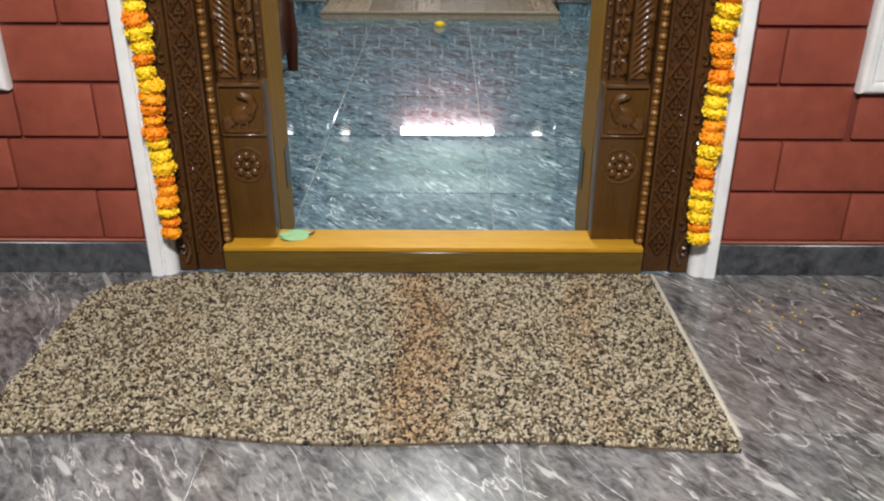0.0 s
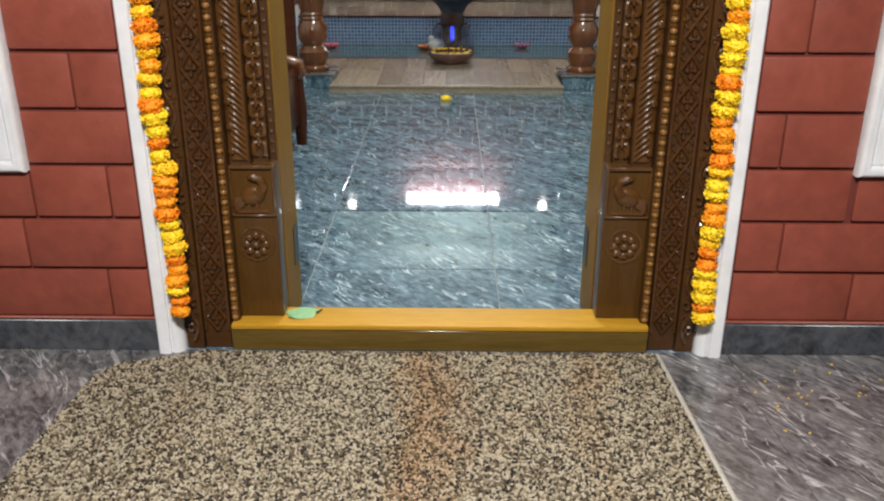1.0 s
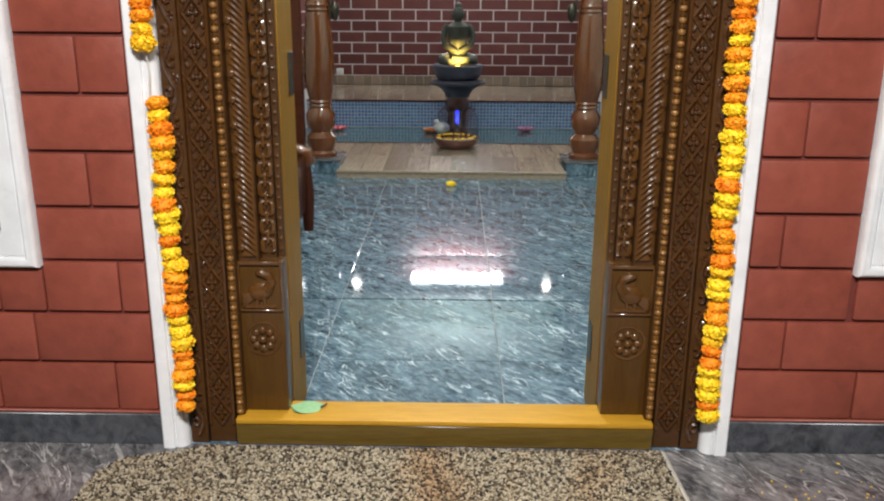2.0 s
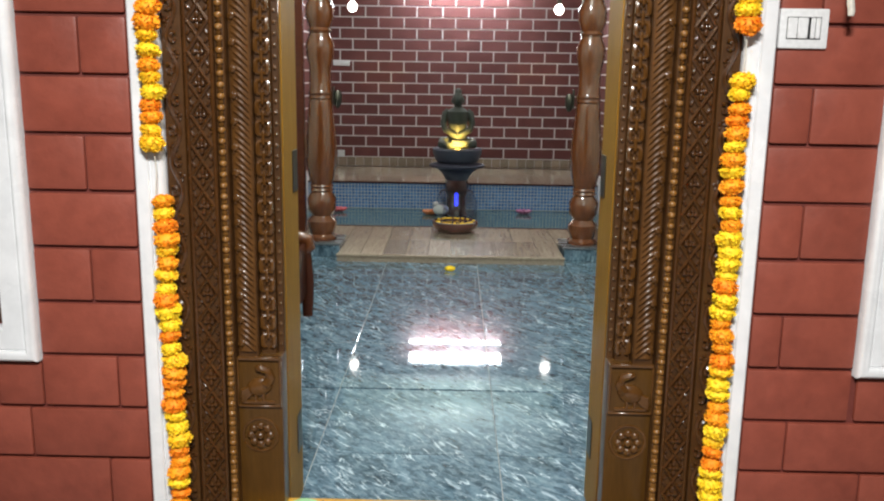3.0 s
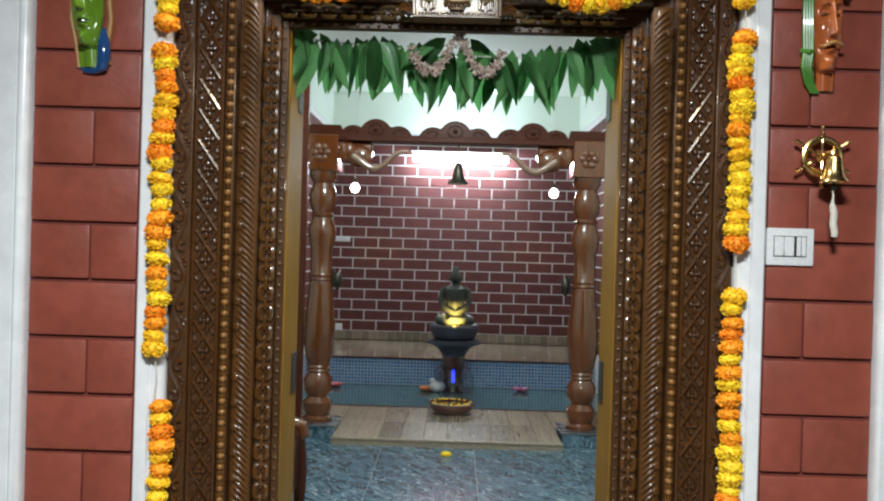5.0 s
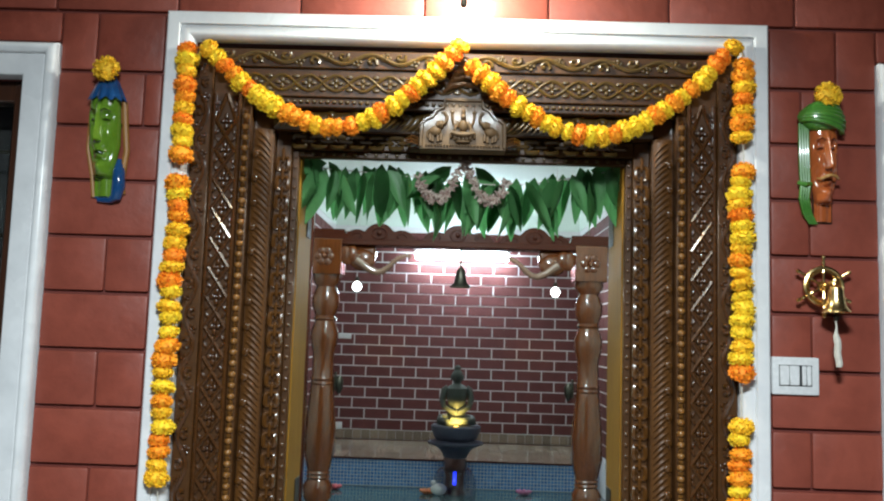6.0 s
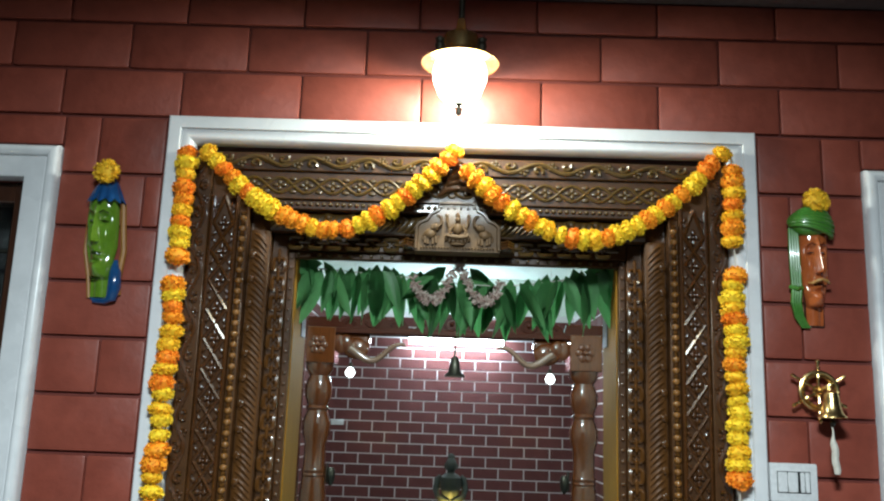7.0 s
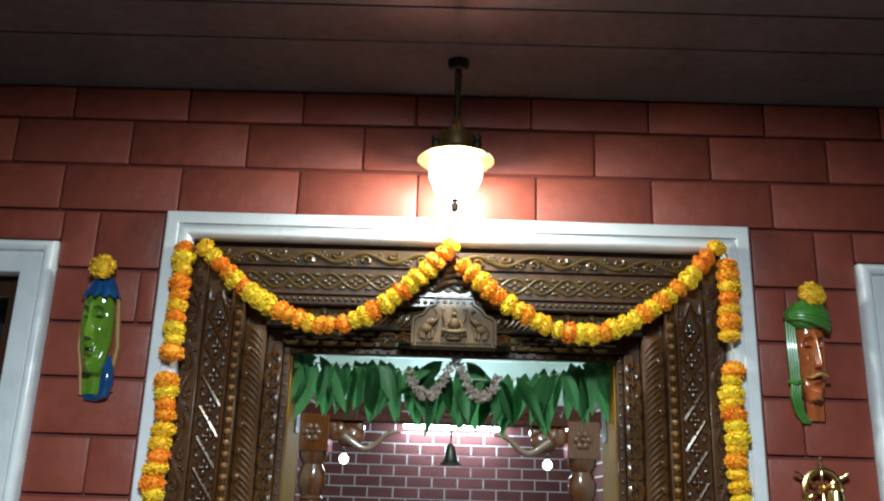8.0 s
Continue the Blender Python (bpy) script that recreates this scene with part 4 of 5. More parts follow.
for k in range(31):
    t = k / 30 * 2
    s = t if t < 1 else t - 1
    side = -1 if t < 1 else 1
    sag = 4 * s * (1 - s)
    x = -0.125 + 0.125 * t + (0.01 if t >= 1 else 0)
    z = (2.005 + (2.055 - 2.005) * s if t < 1 else 2.055 - 0.05 * s) - 0.085 * sag
    loop.append(Vector((x, 0.135, z)))
for a, b in zip(loop, loop[1:]):
    for q in range(14):
        p = a.lerp(b, q / 14)
        way = Vector((rnd.uniform(-1, 1), rnd.uniform(-1, 0.6), rnd.uniform(-1, 1))).normalized()
        m = way.to_track_quat("Z", "Y").to_matrix().to_4x4()
        add_ball(buds, p + way * 0.010, (0.0034, 0.0034, 0.0105), 5, 4, m)
tagged(part("blossom", buds, BUD, jas), kind="stuff")
part("string", add_tube(bmesh.new(), loop, 0.0015, 5), THREAD, jas)

# ---- lantern over the door ----
LX, LY, _ = LAMP_AT
lantern = thing("hanging_lantern", (LX, LY, 2.825), "lit brass lantern with a glass jar hanging over the door", "lantern")
part("ceiling_rose", lathe([(0.022, 2.80), (0.03, 2.815), (0.03, 2.826)], (LX, LY, 0), 20), DARK_METAL, lantern)
part("rod", add_tube(bmesh.new(), [(LX, LY, 2.61), (LX, LY, 2.81)], 0.008, 10), DARK_METAL, lantern)
part("cap", lathe([(0.054, 2.548), (0.052, 2.575), (0.047, 2.605), (0.028, 2.615), (0.014, 2.63), (0.012, 2.65), (0.006, 2.66)], (LX, LY, 0), 24), BRASS, lantern)
part("brim", lathe([(0.052, 2.558), (0.08, 2.548), (0.101, 2.532), (0.103, 2.528), (0.094, 2.528), (0.056, 2.542)], (LX, LY, 0), 32), BRASS, lantern)
jar = part("jar", lathe([(0.012, 2.418), (0.036, 2.424), (0.055, 2.442), (0.07, 2.48), (0.072, 2.505), (0.064, 2.53), (0.046, 2.542)], (LX, LY, 0), 28), emitter("lit_frosted_glass", (1.0, 0.88, 0.66), 14), lantern, "glowing frosted glass jar")
jar.visible_shadow = False
part("finial", lathe([(0.003, 2.385), (0.008, 2.39), (0.009, 2.405), (0.004, 2.412), (0.012, 2.418)], (LX, LY, 0), 12), DARK_METAL, lantern)
for k in range(4):
    a = radians(45 + 90 * k)
    x, y = LX + 0.077 * math.cos(a), LY + 0.077 * math.sin(a)
    part("knob", lathe([(0.009, 2.542), (0.014, 2.556), (0.010, 2.566), (0.013, 2.574), (0.004, 2.581)], (x, y, 0), 10), DARK_METAL, lantern)

# ---- windows beside the door ----
def window(name, s, inner, label):
    w = thing(name, (s * 1.68, 0, WIN_Z0), label, "window", kind="structure")
    lo, hi = sorted((s * 1.13, s * 2.245))
    outer = [(0.0, 0.03), (0.0, -0.012), (0.004, -0.022), (0.012, -0.028), (0.022, -0.028), (0.030, -0.023), (0.033, -0.014), (0.033, 0.03)]
    inner_band = [(0.0335, 0.03), (0.0335, -0.012), (0.037, -0.015), (0.088, -0.015), (0.093, -0.012), (0.096, -0.004), (0.096, 0.03)]
    part("outer_moulding", sweep_frame(outer, lo, hi, 0.548, 2.33), WHITE, w)
    part("inner_moulding", sweep_frame(inner_band, lo, hi, 0.548, 2.33), WHITE, w)
    a, b = lo + 0.096, hi - 0.096
    fr = bmesh.new()
    mid = (a + b) / 2
    for x0, x1 in ((a, a + 0.05), (b - 0.05, b), (mid - 0.03, mid + 0.03)):
        add_box(fr, x0, x1, 0.05, 0.12, WIN_Z0, WIN_Z1, bevel=0.004)
    for z in (WIN_Z0, WIN_Z1 - 0.06):
        add_box(fr, a, b, 0.052, 0.118, z, z + 0.06, bevel=0.004)
    frame_part = part("window_frame", fr, inner[0], w, inner[1])
    for x0, x1 in ((a + 0.05, mid - 0.03), (mid + 0.03, b - 0.05)):
        p = part("pane", box(x0, x1, 0.08, 0.085, WIN_Z0 + 0.06, WIN_Z1 - 0.06), PANE, frame_part)
        p.visible_shadow = False
        for k in range(6):
            z = WIN_Z0 + 0.2 + 0.24 * k
            part("grille_bar", add_tube(bmesh.new(), [(x0, 0.10, z), (x1, 0.10, z)], 0.006, 6), DARK_METAL, frame_part)
    return w


window("window_1", -1, (DARKWOOD, "dark wood frame"), "dark glazed window in a white moulded surround")
window("window_2", 1, (WHITE, "white frame"), "pale window in a white moulded surround")
cur = thing("curtain", (1.68, 0.17, 0.66), "pale green curtain behind the window glass", "curtain")
cb = bmesh.new()
rows = [[cb.verts.new((1.22 + 0.0155 * k, 0.165 + 0.012 * math.sin(k * 0.9), z)) for k in range(61)] for z in (0.645, 2.23)]
for k in range(60):
    cb.faces.new((rows[0][k], rows[0][k + 1], rows[1][k + 1], rows[1][k]))
bmesh.ops.solidify(cb, geom=cb.faces, thickness=0.003)
part("cloth", cb, CURTAIN, cur)
# black sheet just behind the glass paints the darkness of the room
structure("unlit_room_sheet", box(-2.16, -1.21, 0.2305, 0.2308, 0.63, 2.24), BLACK, "black sheet standing in for the unlit room behind the window", "backdrop")

# ---- wall things ----
def mask_face(x, ztop, zbot, half, turn, lean):
    """A long glazed face: brow, nose, lips and chin worked out of one shell, the neck set back under the jaw."""
    bm = bmesh.new()
    rows, h = [], ztop - zbot
    bulge = lambda c, r, u: math.exp(-((u - c) / r) ** 2)
    for i in range(73):
        t = i / 72
        w = half * (0.94 + 0.06 * math.sin(math.pi * min(1, t * 1.6)) - 0.36 * min(1.0, max(0.0, (t - 0.5) / 0.3)))
        row = []
        for j in range(45):
            a = (j - 22) / 22
            f = a - turn * (1 - a * a)
            b = abs(f)
            d = 0.030 * math.sqrt(max(0.0, 1 - 0.98 * a * a))
            rise = 0.35 + 0.65 * (t - 0.17) / 0.3 if 0.17 < t < 0.47 else max(0.0, 1 - (t - 0.47) / 0.022) if t >= 0.47 else max(0.0, 0.35 * (t - 0.08) / 0.09)
            d += 0.030 * max(0.0, 1 - b / (0.13 + 0.15 * min(1, t / 0.47))) * rise
            d -= 0.019 * bulge(0.46, 0.22, b) * bulge(0.235, 0.05, t)
            d += 0.012 * bulge(0.46, 0.16, b) * bulge(0.243, 0.021, t) - 0.006 * bulge(0.46, 0.2, b) * bulge(0.268, 0.008, t)
            d += 0.008 * bulge(0.42, 0.32, b) * bulge(0.168, 0.02, t)
            d += 0.004 * bulge(0.6, 0.2, b) * bulge(0.40, 0.08, t) - 0.008 * bulge(0.62, 0.2, b) * bulge(0.57, 0.09, t)
            d += 0.014 * bulge(0, 0.36, f) * bulge(0.567, 0.014, t) + 0.015 * bulge(0, 0.30, f) * bulge(0.615, 0.017, t)
            d -= 0.020 * bulge(0, 0.42, f) * bulge(0.590, 0.009, t) + 0.010 * bulge(0, 0.4, f) * bulge(0.655, 0.018, t)
            d += 0.013 * bulge(0, 0.42, f) * bulge(0.73, 0.05, t)
            d -= 0.022 * min(1.0, max(0.0, (t - 0.80) / 0.03))
            row.append(bm.verts.new((x + lean * t + a * w, -0.008 - max(d, 0.002), ztop - t * h)))
        rows.append(row)
    rows = [[bm.verts.new((v.co.x, 0.002, v.co.z)) for v in rows[0]]] + rows + [[bm.verts.new((v.co.x, 0.002, v.co.z)) for v in rows[-1]]]
    for a, b in zip(rows, rows[1:]):
        for j in range(44):
            bm.faces.new((a[j], a[j + 1], b[j + 1], b[j]))
    return bm


def pleated_cap(x, y, z0, z1, r0, r1, folds):
    """A cone of soft pleats with a scalloped hem, flattened towards the wall."""
    bm = bmesh.new()
    rings = []
    for i in range(11):
        t = i / 10
        ring = []
        for k in range(90):
            a = 2 * math.pi * k / 90
            wav = math.cos(folds * a)
            r = (r1 + (r0 - r1) * t ** 0.75) * (1 + 0.11 * t * wav)
            ring.append(bm.verts.new((x + r * math.cos(a), y + 0.62 * r * math.sin(a), z1 + (z0 - z1) * t - 0.006 * t * t * wav)))
        rings.append(ring)
    for a, b in zip(rings, rings[1:]):
        for k in range(90):
            bm.faces.new((a[k], a[(k + 1) % 90], b[(k + 1) % 90], b[k]))
    bm.faces.new(rings[0])
    bm.faces.new(rings[-1][::-1])
    return bm


green_mask = thing("wall_mask", (-0.985, 0, 1.9), "lime green glazed ceramic face mask with blue cap", "wall mask")
part("face", mask_face(-0.988, 2.185, 1.902, 0.0445, -0.24, 0.014), LIMEGLAZE, green_mask)
part("cap", pleated_cap(-0.977, -0.024, 2.166, 2.238, 0.050, 0.016, 11), BLUEGLAZE, green_mask, "blue pleated cap")
part("scarf", add_tube(bmesh.new(), [(-0.938, -0.010, 2.005), (-0.934, -0.018, 1.97), (-0.932, -0.020, 1.93), (-0.938, -0.018, 1.90), (-0.955, -0.012, 1.892), (-0.99, -0.008, 1.893)], 0.0185, 10, [0.35, 0.9, 1.0, 0.8, 0.5, 0.4]), BLUEGLAZE, green_mask, "blue scarf end")
part("edge_strip", add_tube(bmesh.new(), [(-0.934, -0.010, 2.165), (-0.928, -0.010, 2.10), (-0.920, -0.010, 2.03), (-0.927, -0.010, 1.96), (-0.925, -0.008, 1.91)], 0.0085, 8), OCHRE, green_mask, "ochre wavy edge")
part("edge_strip", add_tube(bmesh.new(), [(-1.026, -0.006, 2.15), (-1.028, -0.006, 2.08), (-1.028, -0.006, 2.03), (-1.012, -0.006, 1.96), (-1.004, -0.006, 1.90)], 0.0062, 8), OCHRE, green_mask, "ochre wavy edge")
# dark green for the shade drawn into the face's creases
DARKGREEN = surface("crease_shade_glaze", (0.012, 0.022, 0.004), (0.022, 0.038, 0.007), 20, (0.15, 0.25), coat=0.5, relief=0.0)
part("backing", box(-1.004, -0.955, -0.008, 0.002, 1.895, 2.17, bevel=0.004), BLUEGLAZE, green_mask, "dark blue backing")


def mask_lines(parent, x, ztop, zbot, half, turn, lean, glaze):
    """Dark glaze lines that paint crease shade along brows, lids, nostrils, lips and jaw."""
    h = ztop - zbot

    def on_face(f, t, out):
        a = f + turn * (1 - f * f)
        return (x + lean * t + a * half * 0.96, -0.008 - 0.030 * math.sqrt(1 - 0.9 * a * a) - out, ztop - t * h)
    for s in (-1, 1):
        part("brow_line", add_tube(bmesh.new(), [on_face(s * 0.2, 0.185, 0.004), on_face(s * 0.42, 0.160, 0.005), on_face(s * 0.68, 0.185, 0.0)], 0.0019, 6, [0.7, 1, 0.5]), glaze, parent)
        part("eyelid_line", add_tube(bmesh.new(), [on_face(s * 0.24, 0.262, -0.006), on_face(s * 0.44, 0.256, -0.001), on_face(s * 0.64, 0.268, -0.006)], 0.0021, 6, [0.6, 1.1, 0.6]), glaze, parent)
        part("nostril_line", add_tube(bmesh.new(), [on_face(s * 0.07, 0.492, 0.008), on_face(s * 0.17, 0.484, 0.005), on_face(s * 0.25, 0.462, -0.001)], 0.0026, 6, [0.7, 1, 0.5]), glaze, parent)
    part("lip_line", add_tube(bmesh.new(), [on_face(-0.34, 0.592, -0.003), on_face(-0.14, 0.586, 0.002), on_face(0.0, 0.591, 0.003), on_face(0.14, 0.586, 0.002), on_face(0.34, 0.592, -0.003)], 0.0022, 6, [0.5, 1, 1, 1, 0.5]), glaze, parent)
    part("jaw_line", add_tube(bmesh.new(), [on_face(-0.62, 0.79, -0.022), on_face(-0.25, 0.822, -0.010), on_face(0.12, 0.826, -0.009), on_face(0.55, 0.80, -0.020)], 0.0030, 6, [0.5, 1, 1, 0.5]), glaze, parent)


mask_lines(green_mask, -0.988, 2.185, 1.902, 0.0445, -0.24, 0.014, DARKGREEN)

orange_mask = thing("wall_mask", (0.975, 0, 1.88), "orange-brown glazed ceramic face mask with green turban", "wall mask")
part("face", mask_face(0.9765, 2.155, 1.889, 0.0395, 0.08, -0.003), TERRA, orange_mask)
turban_core = add_ball(bmesh.new(), (0.965, -0.026, 2.164), (0.051, 0.034, 0.033), 20, 12)
for k in range(7):
    lift, tilt, reach = -0.016 + 0.0092 * k, 30 - 7 * k, 0.060 - 0.0012 * (k - 1.5) ** 2
    pts = [pose(0.965, -0.024, 2.160 + lift, 0, tilt * 0.55, 0) @ Vector((reach * math.cos(q), -(0.045 - 0.003 * abs(k - 2)) * math.sin(q), 0.006 * math.sin(q))) for q in [math.pi * i / 16 for i in range(17)]]
    part("turban_wrap", add_tube(bmesh.new(), pts, 0.0068, 8, [0.6] + [1.0] * 15 + [0.6]), TURBAN, orange_mask)
part("turban", turban_core, TURBAN, orange_mask, "green wound turban")
for k in range(4):
    dx = 0.0068 * k
    fold = [(0.911 + dx, -0.020, 2.155), (0.909 + dx, -0.026, 2.10), (0.910 + dx, -0.026, 2.03), (0.913 + dx, -0.024, 1.985),
            (0.910 + 0.9 * dx, -0.024, 1.95), (0.920 + 0.8 * dx, -0.020, 1.91), (0.938 + 0.9 * dx, -0.014, 1.882)]
    part("tail_fold", add_tube(bmesh.new(), fold, 0.0054, 8, [0.8, 1, 1, 0.9, 1.1, 1, 0.5]), TURBAN, orange_mask, "green pleated turban tail")
part("tail_knot", add_tube(bmesh.new(), [(0.904, -0.022, 1.992), (0.921, -0.034, 1.986), (0.938, -0.022, 1.990)], 0.006, 8), TURBAN, orange_mask)
PALE_OCHRE = surface("pale_ochre", (0.40, 0.20, 0.05), (0.5, 0.27, 0.08), 10, (0.2, 0.3), coat=0.5)
for s in (-1, 1):
    part("moustache_side", add_tube(bmesh.new(), [(0.979, -0.058, 2.009), (0.979 + s * 0.011, -0.056, 2.006), (0.979 + s * 0.022, -0.047, 2.000), (0.979 + s * 0.030, -0.036, 2.003)], 0.0046, 7, [0.8, 1.1, 0.8, 0.4]), PALE_OCHRE, orange_mask, "ochre moustache")
mask_lines(orange_mask, 0.9765, 2.155, 1.889, 0.0395, 0.08, -0.003, surface("brown_crease_shade", (0.06, 0.014, 0.006), (0.09, 0.022, 0.009), 20, (0.15, 0.25), relief=0.0))
part("forehead_mark", add_ball(bmesh.new(), (0.979, -0.042, 2.105), (0.0032, 0.003, 0.008), 8, 6), surface("dark_red_glaze", (0.16, 0.02, 0.012), (0.2, 0.03, 0.02), 10, (0.2, 0.3)), orange_mask, "dark red mark")
part("backing", box(0.948, 1.002, -0.008, 0.002, 1.884, 2.16, bevel=0.004), DARKWOOD, orange_mask, "dark backing")
for x, z in ((-0.974, 2.247), (0.974, 2.226)):
    fl = thing("marigold_bloom", (x, -0.06, z - 0.02), "single yellow marigold tucked on top of a mask", "flower", "mask flowers")
    ob = piece("bloom", marigold(31, 0.6, 0.036), fl, (x, -0.055, z), pose(0, 0, 0, 80, 0, 0))
    ob.data.materials[0] = island_material("yellow_petals", [(0, (0.75, 0.42, 0.006)), (1, (0.95, 0.6, 0.015))], 0.7) if x < 0 else bpy.data.materials["yellow_petals"]

# ship's wheel bell
bell = thing("wheel_bell", (0.975, 0, 1.7), "polished brass ship's wheel doorbell fixed to the wall", "wall bell")
bx, bz = 0.963, 1.714
ring = [(bx + 0.049 * math.cos(k * math.pi / 16), -0.035, bz + 0.049 * math.sin(k * math.pi / 16)) for k in range(33)]
part("wheel_rim", add_tube(bmesh.new(), ring, 0.0062, 8), BRASS, bell)
ring = [(bx + 0.040 * math.cos(k * math.pi / 16), -0.035, bz + 0.040 * math.sin(k * math.pi / 16)) for k in range(33)]
part("inner_rim", add_tube(bmesh.new(), ring, 0.0034, 6), BRASS, bell)
for k in range(6):
    a = radians(30 + 60 * k)
    c, s = math.cos(a), math.sin(a)
    reach = [(0.005, 0.6), (0.030, 0.75), (0.034, 1.05), (0.038, 0.7), (0.049, 0.8), (0.058, 0.7), (0.062, 1.15), (0.066, 0.7), (0.073, 1.1), (0.079, 1.15), (0.083, 0.4)]
    part("spoke", add_tube(bmesh.new(), [(bx + r * c, -0.035, bz + r * s) for r, _ in reach], 0.0052, 8, [q for _, q in reach]), BRASS, bell)
part("hub", lathe([(0.015, 0), (0.016, 0.010), (0.010, 0.016), (0.008, 0.024)], (bx, -0.024, bz), 16, pose(0, 0, 0, 90, 0, 0)), BRASS, bell)
part("arm", add_tube(bmesh.new(), [(bx, 0.0, bz), (bx, -0.04, bz), (bx + 0.005, -0.060, bz + 0.006), (bx + 0.010, -0.074, bz + 0.008), (bx + 0.012, -0.079, bz)], 0.0062, 8), BRASS, bell)
gx = bx + 0.012
cup = part("bell_cup", lathe([(0.005, 0.004), (0.010, 0.001), (0.017, -0.004), (0.0195, -0.014), (0.0205, -0.028), (0.0235, -0.044), (0.029, -0.056), (0.0355, -0.063), (0.0365, -0.067), (0.034, -0.068), (0.026, -0.056), (0.016, -0.030)], (gx, -0.080, bz - 0.002), 28), BRASS, bell)
part("clapper", lathe([(0.002, -0.05), (0.003, -0.072), (0.008, -0.080), (0.006, -0.088), (0.002, -0.092)], (gx, -0.080, bz), 10), DARK_METAL, cup)
rope = [(gx - 0.002 + 0.0015 * math.sin(k * 1.3) + 0.0006 * k, -0.080, bz - 0.092 - 0.0098 * k) for k in range(13)]
part("pull_cord", add_tube(bmesh.new(), rope, 0.0088, 8, [0.25, 0.25, 0.3, 0.5, 0.9, 1.05, 1, 1.05, 1, 1.05, 1, 1.0, 0.8]), THREAD, bell, "braided off-white pull cord")

# switch plate
sw = thing("switch_plate", (0.895, 0, 1.476), "white plastic switch plate with three rockers on the wall", "switch")
part("plate", box(0.834, 0.958, -0.014, 0.004, 1.427, 1.526, bevel=0.005, seg=2), PLASTIC, sw)
gap_part = part("gap", box(0.852, 0.938, -0.0152, -0.010, 1.450, 1.505), BLACK, sw)
for x0, x1, tone in ((0.8535, 0.8785, PLASTIC), (0.8795, 0.9055, PLASTIC), (0.912, 0.9235, PLASTIC), (0.9248, 0.9365, PLASTIC)):
    part("rocker", box(x0, x1, -0.018, -0.012, 1.4518, 1.5032, bevel=0.002), tone, gap_part)

# small things on the sill and the floor
lf = thing("fallen_leaf", (-0.42, 0.07, 0.087), "pale green round leaf lying on the threshold", "leaf")
lb = bmesh.new()
vs = [lb.verts.new((-0.415 + (0.048 + 0.006 * math.sin(5 * a)) * math.cos(a), 0.07 + 0.045 * math.sin(a) * (0.9 + 0.1 * math.cos(3 * a)), 0.0885 + 0.003 * math.sin(2 * a))) for a in [2 * math.pi * k / 24 for k in range(24)]]
lb.faces.new(vs)
bmesh.ops.solidify(lb, geom=lb.faces, thickness=0.002)
part("blade", lb, surface("pale_green_leaf", (0.18, 0.36, 0.16), (0.28, 0.48, 0.25), 12, (0.4, 0.5)), lf)
part("stalk", add_tube(bmesh.new(), [(-0.372, 0.067, 0.091), (-0.362, 0.075, 0.093), (-0.357, 0.083, 0.094)], 0.003, 6), DARKWOOD, lf)
rnd = random.Random(3)
pm = bmesh.new()
for k in range(26):
    x, y = rnd.gauss(1.0, 0.13), rnd.gauss(-0.22, 0.09)
    add_ball(pm, (x, min(y, -0.05), 0.002), (rnd.uniform(0.002, 0.006), rnd.uniform(0.002, 0.004), 0.0015), 5, 4, pose(0, 0, 0, 0, 0, rnd.uniform(0, 180)))
petals = tagged(new("fallen_petals", mesh_of("fallen_petals", pm, bpy.data.materials["yellow_petals"])), "scattered yellow marigold petals on the marble floor", "petals", "", "stuff")

dropped = thing("dropped_marigold", (0.0, 3.6, 0.0), "small orange flower lying on the hall floor", "flower")
piece("bloom", BLOOMS[1], dropped, (0.0, 3.6, 0.018), Matrix.Diagonal((1.2, 0.9, 0.8, 1)))

# ---- the hall and the court behind ----
crest = bmesh.new()


def crest_z(x):
    z = 2.275
    for c in (-0.60, 0.0, 0.585):
        for dx, r, h in ((0, 0.13, 0.135), (-0.17, 0.1, 0.085), (0.17, 0.1, 0.085)):
            q = (x - c - dx) / r
            if abs(q) < 1:
                z = max(z, 2.262 + h * math.sqrt(1 - q * q))
    return 2.345 if abs(x) > 0.86 else z


cols = []
for k in range(241):
    x = -1.86 + 3.72 * k / 240
    cols.append([crest.verts.new((x, y, z)) for y, z in ((4.15, 2.2615), (4.15, crest_z(x)), (4.21, crest_z(x)), (4.21, 2.2615))])
for a, b in zip(cols, cols[1:]):
    for j in range(4):
        crest.faces.new((a[j], b[j], b[(j + 1) % 4], a[(j + 1) % 4]))
part("crest", crest, ROSE_X, beam)
for c in (-0.60, 0.0, 0.585):
    sp = bmesh.new()
    add_tube(sp, [(c + 0.055 * math.cos(a), 4.146, 2.32 + 0.045 * math.sin(a)) for a in [0.3 * k for k in range(22)]], 0.009, 6)
    add_ball(sp, (c, 4.142, 2.32), 0.02, 10, 6)
    for s in (-1, 1):
        pts = [(c + s * (0.16 + (0.055 - 0.006 * k) * math.cos(0.6 * k)), 4.146, 2.295 + (0.035 - 0.004 * k) * math.sin(0.6 * k)) for k in range(8)]
        add_tube(sp, pts, 0.008, 6)
    part("crest_scroll", sp, ROSE_X, beam)
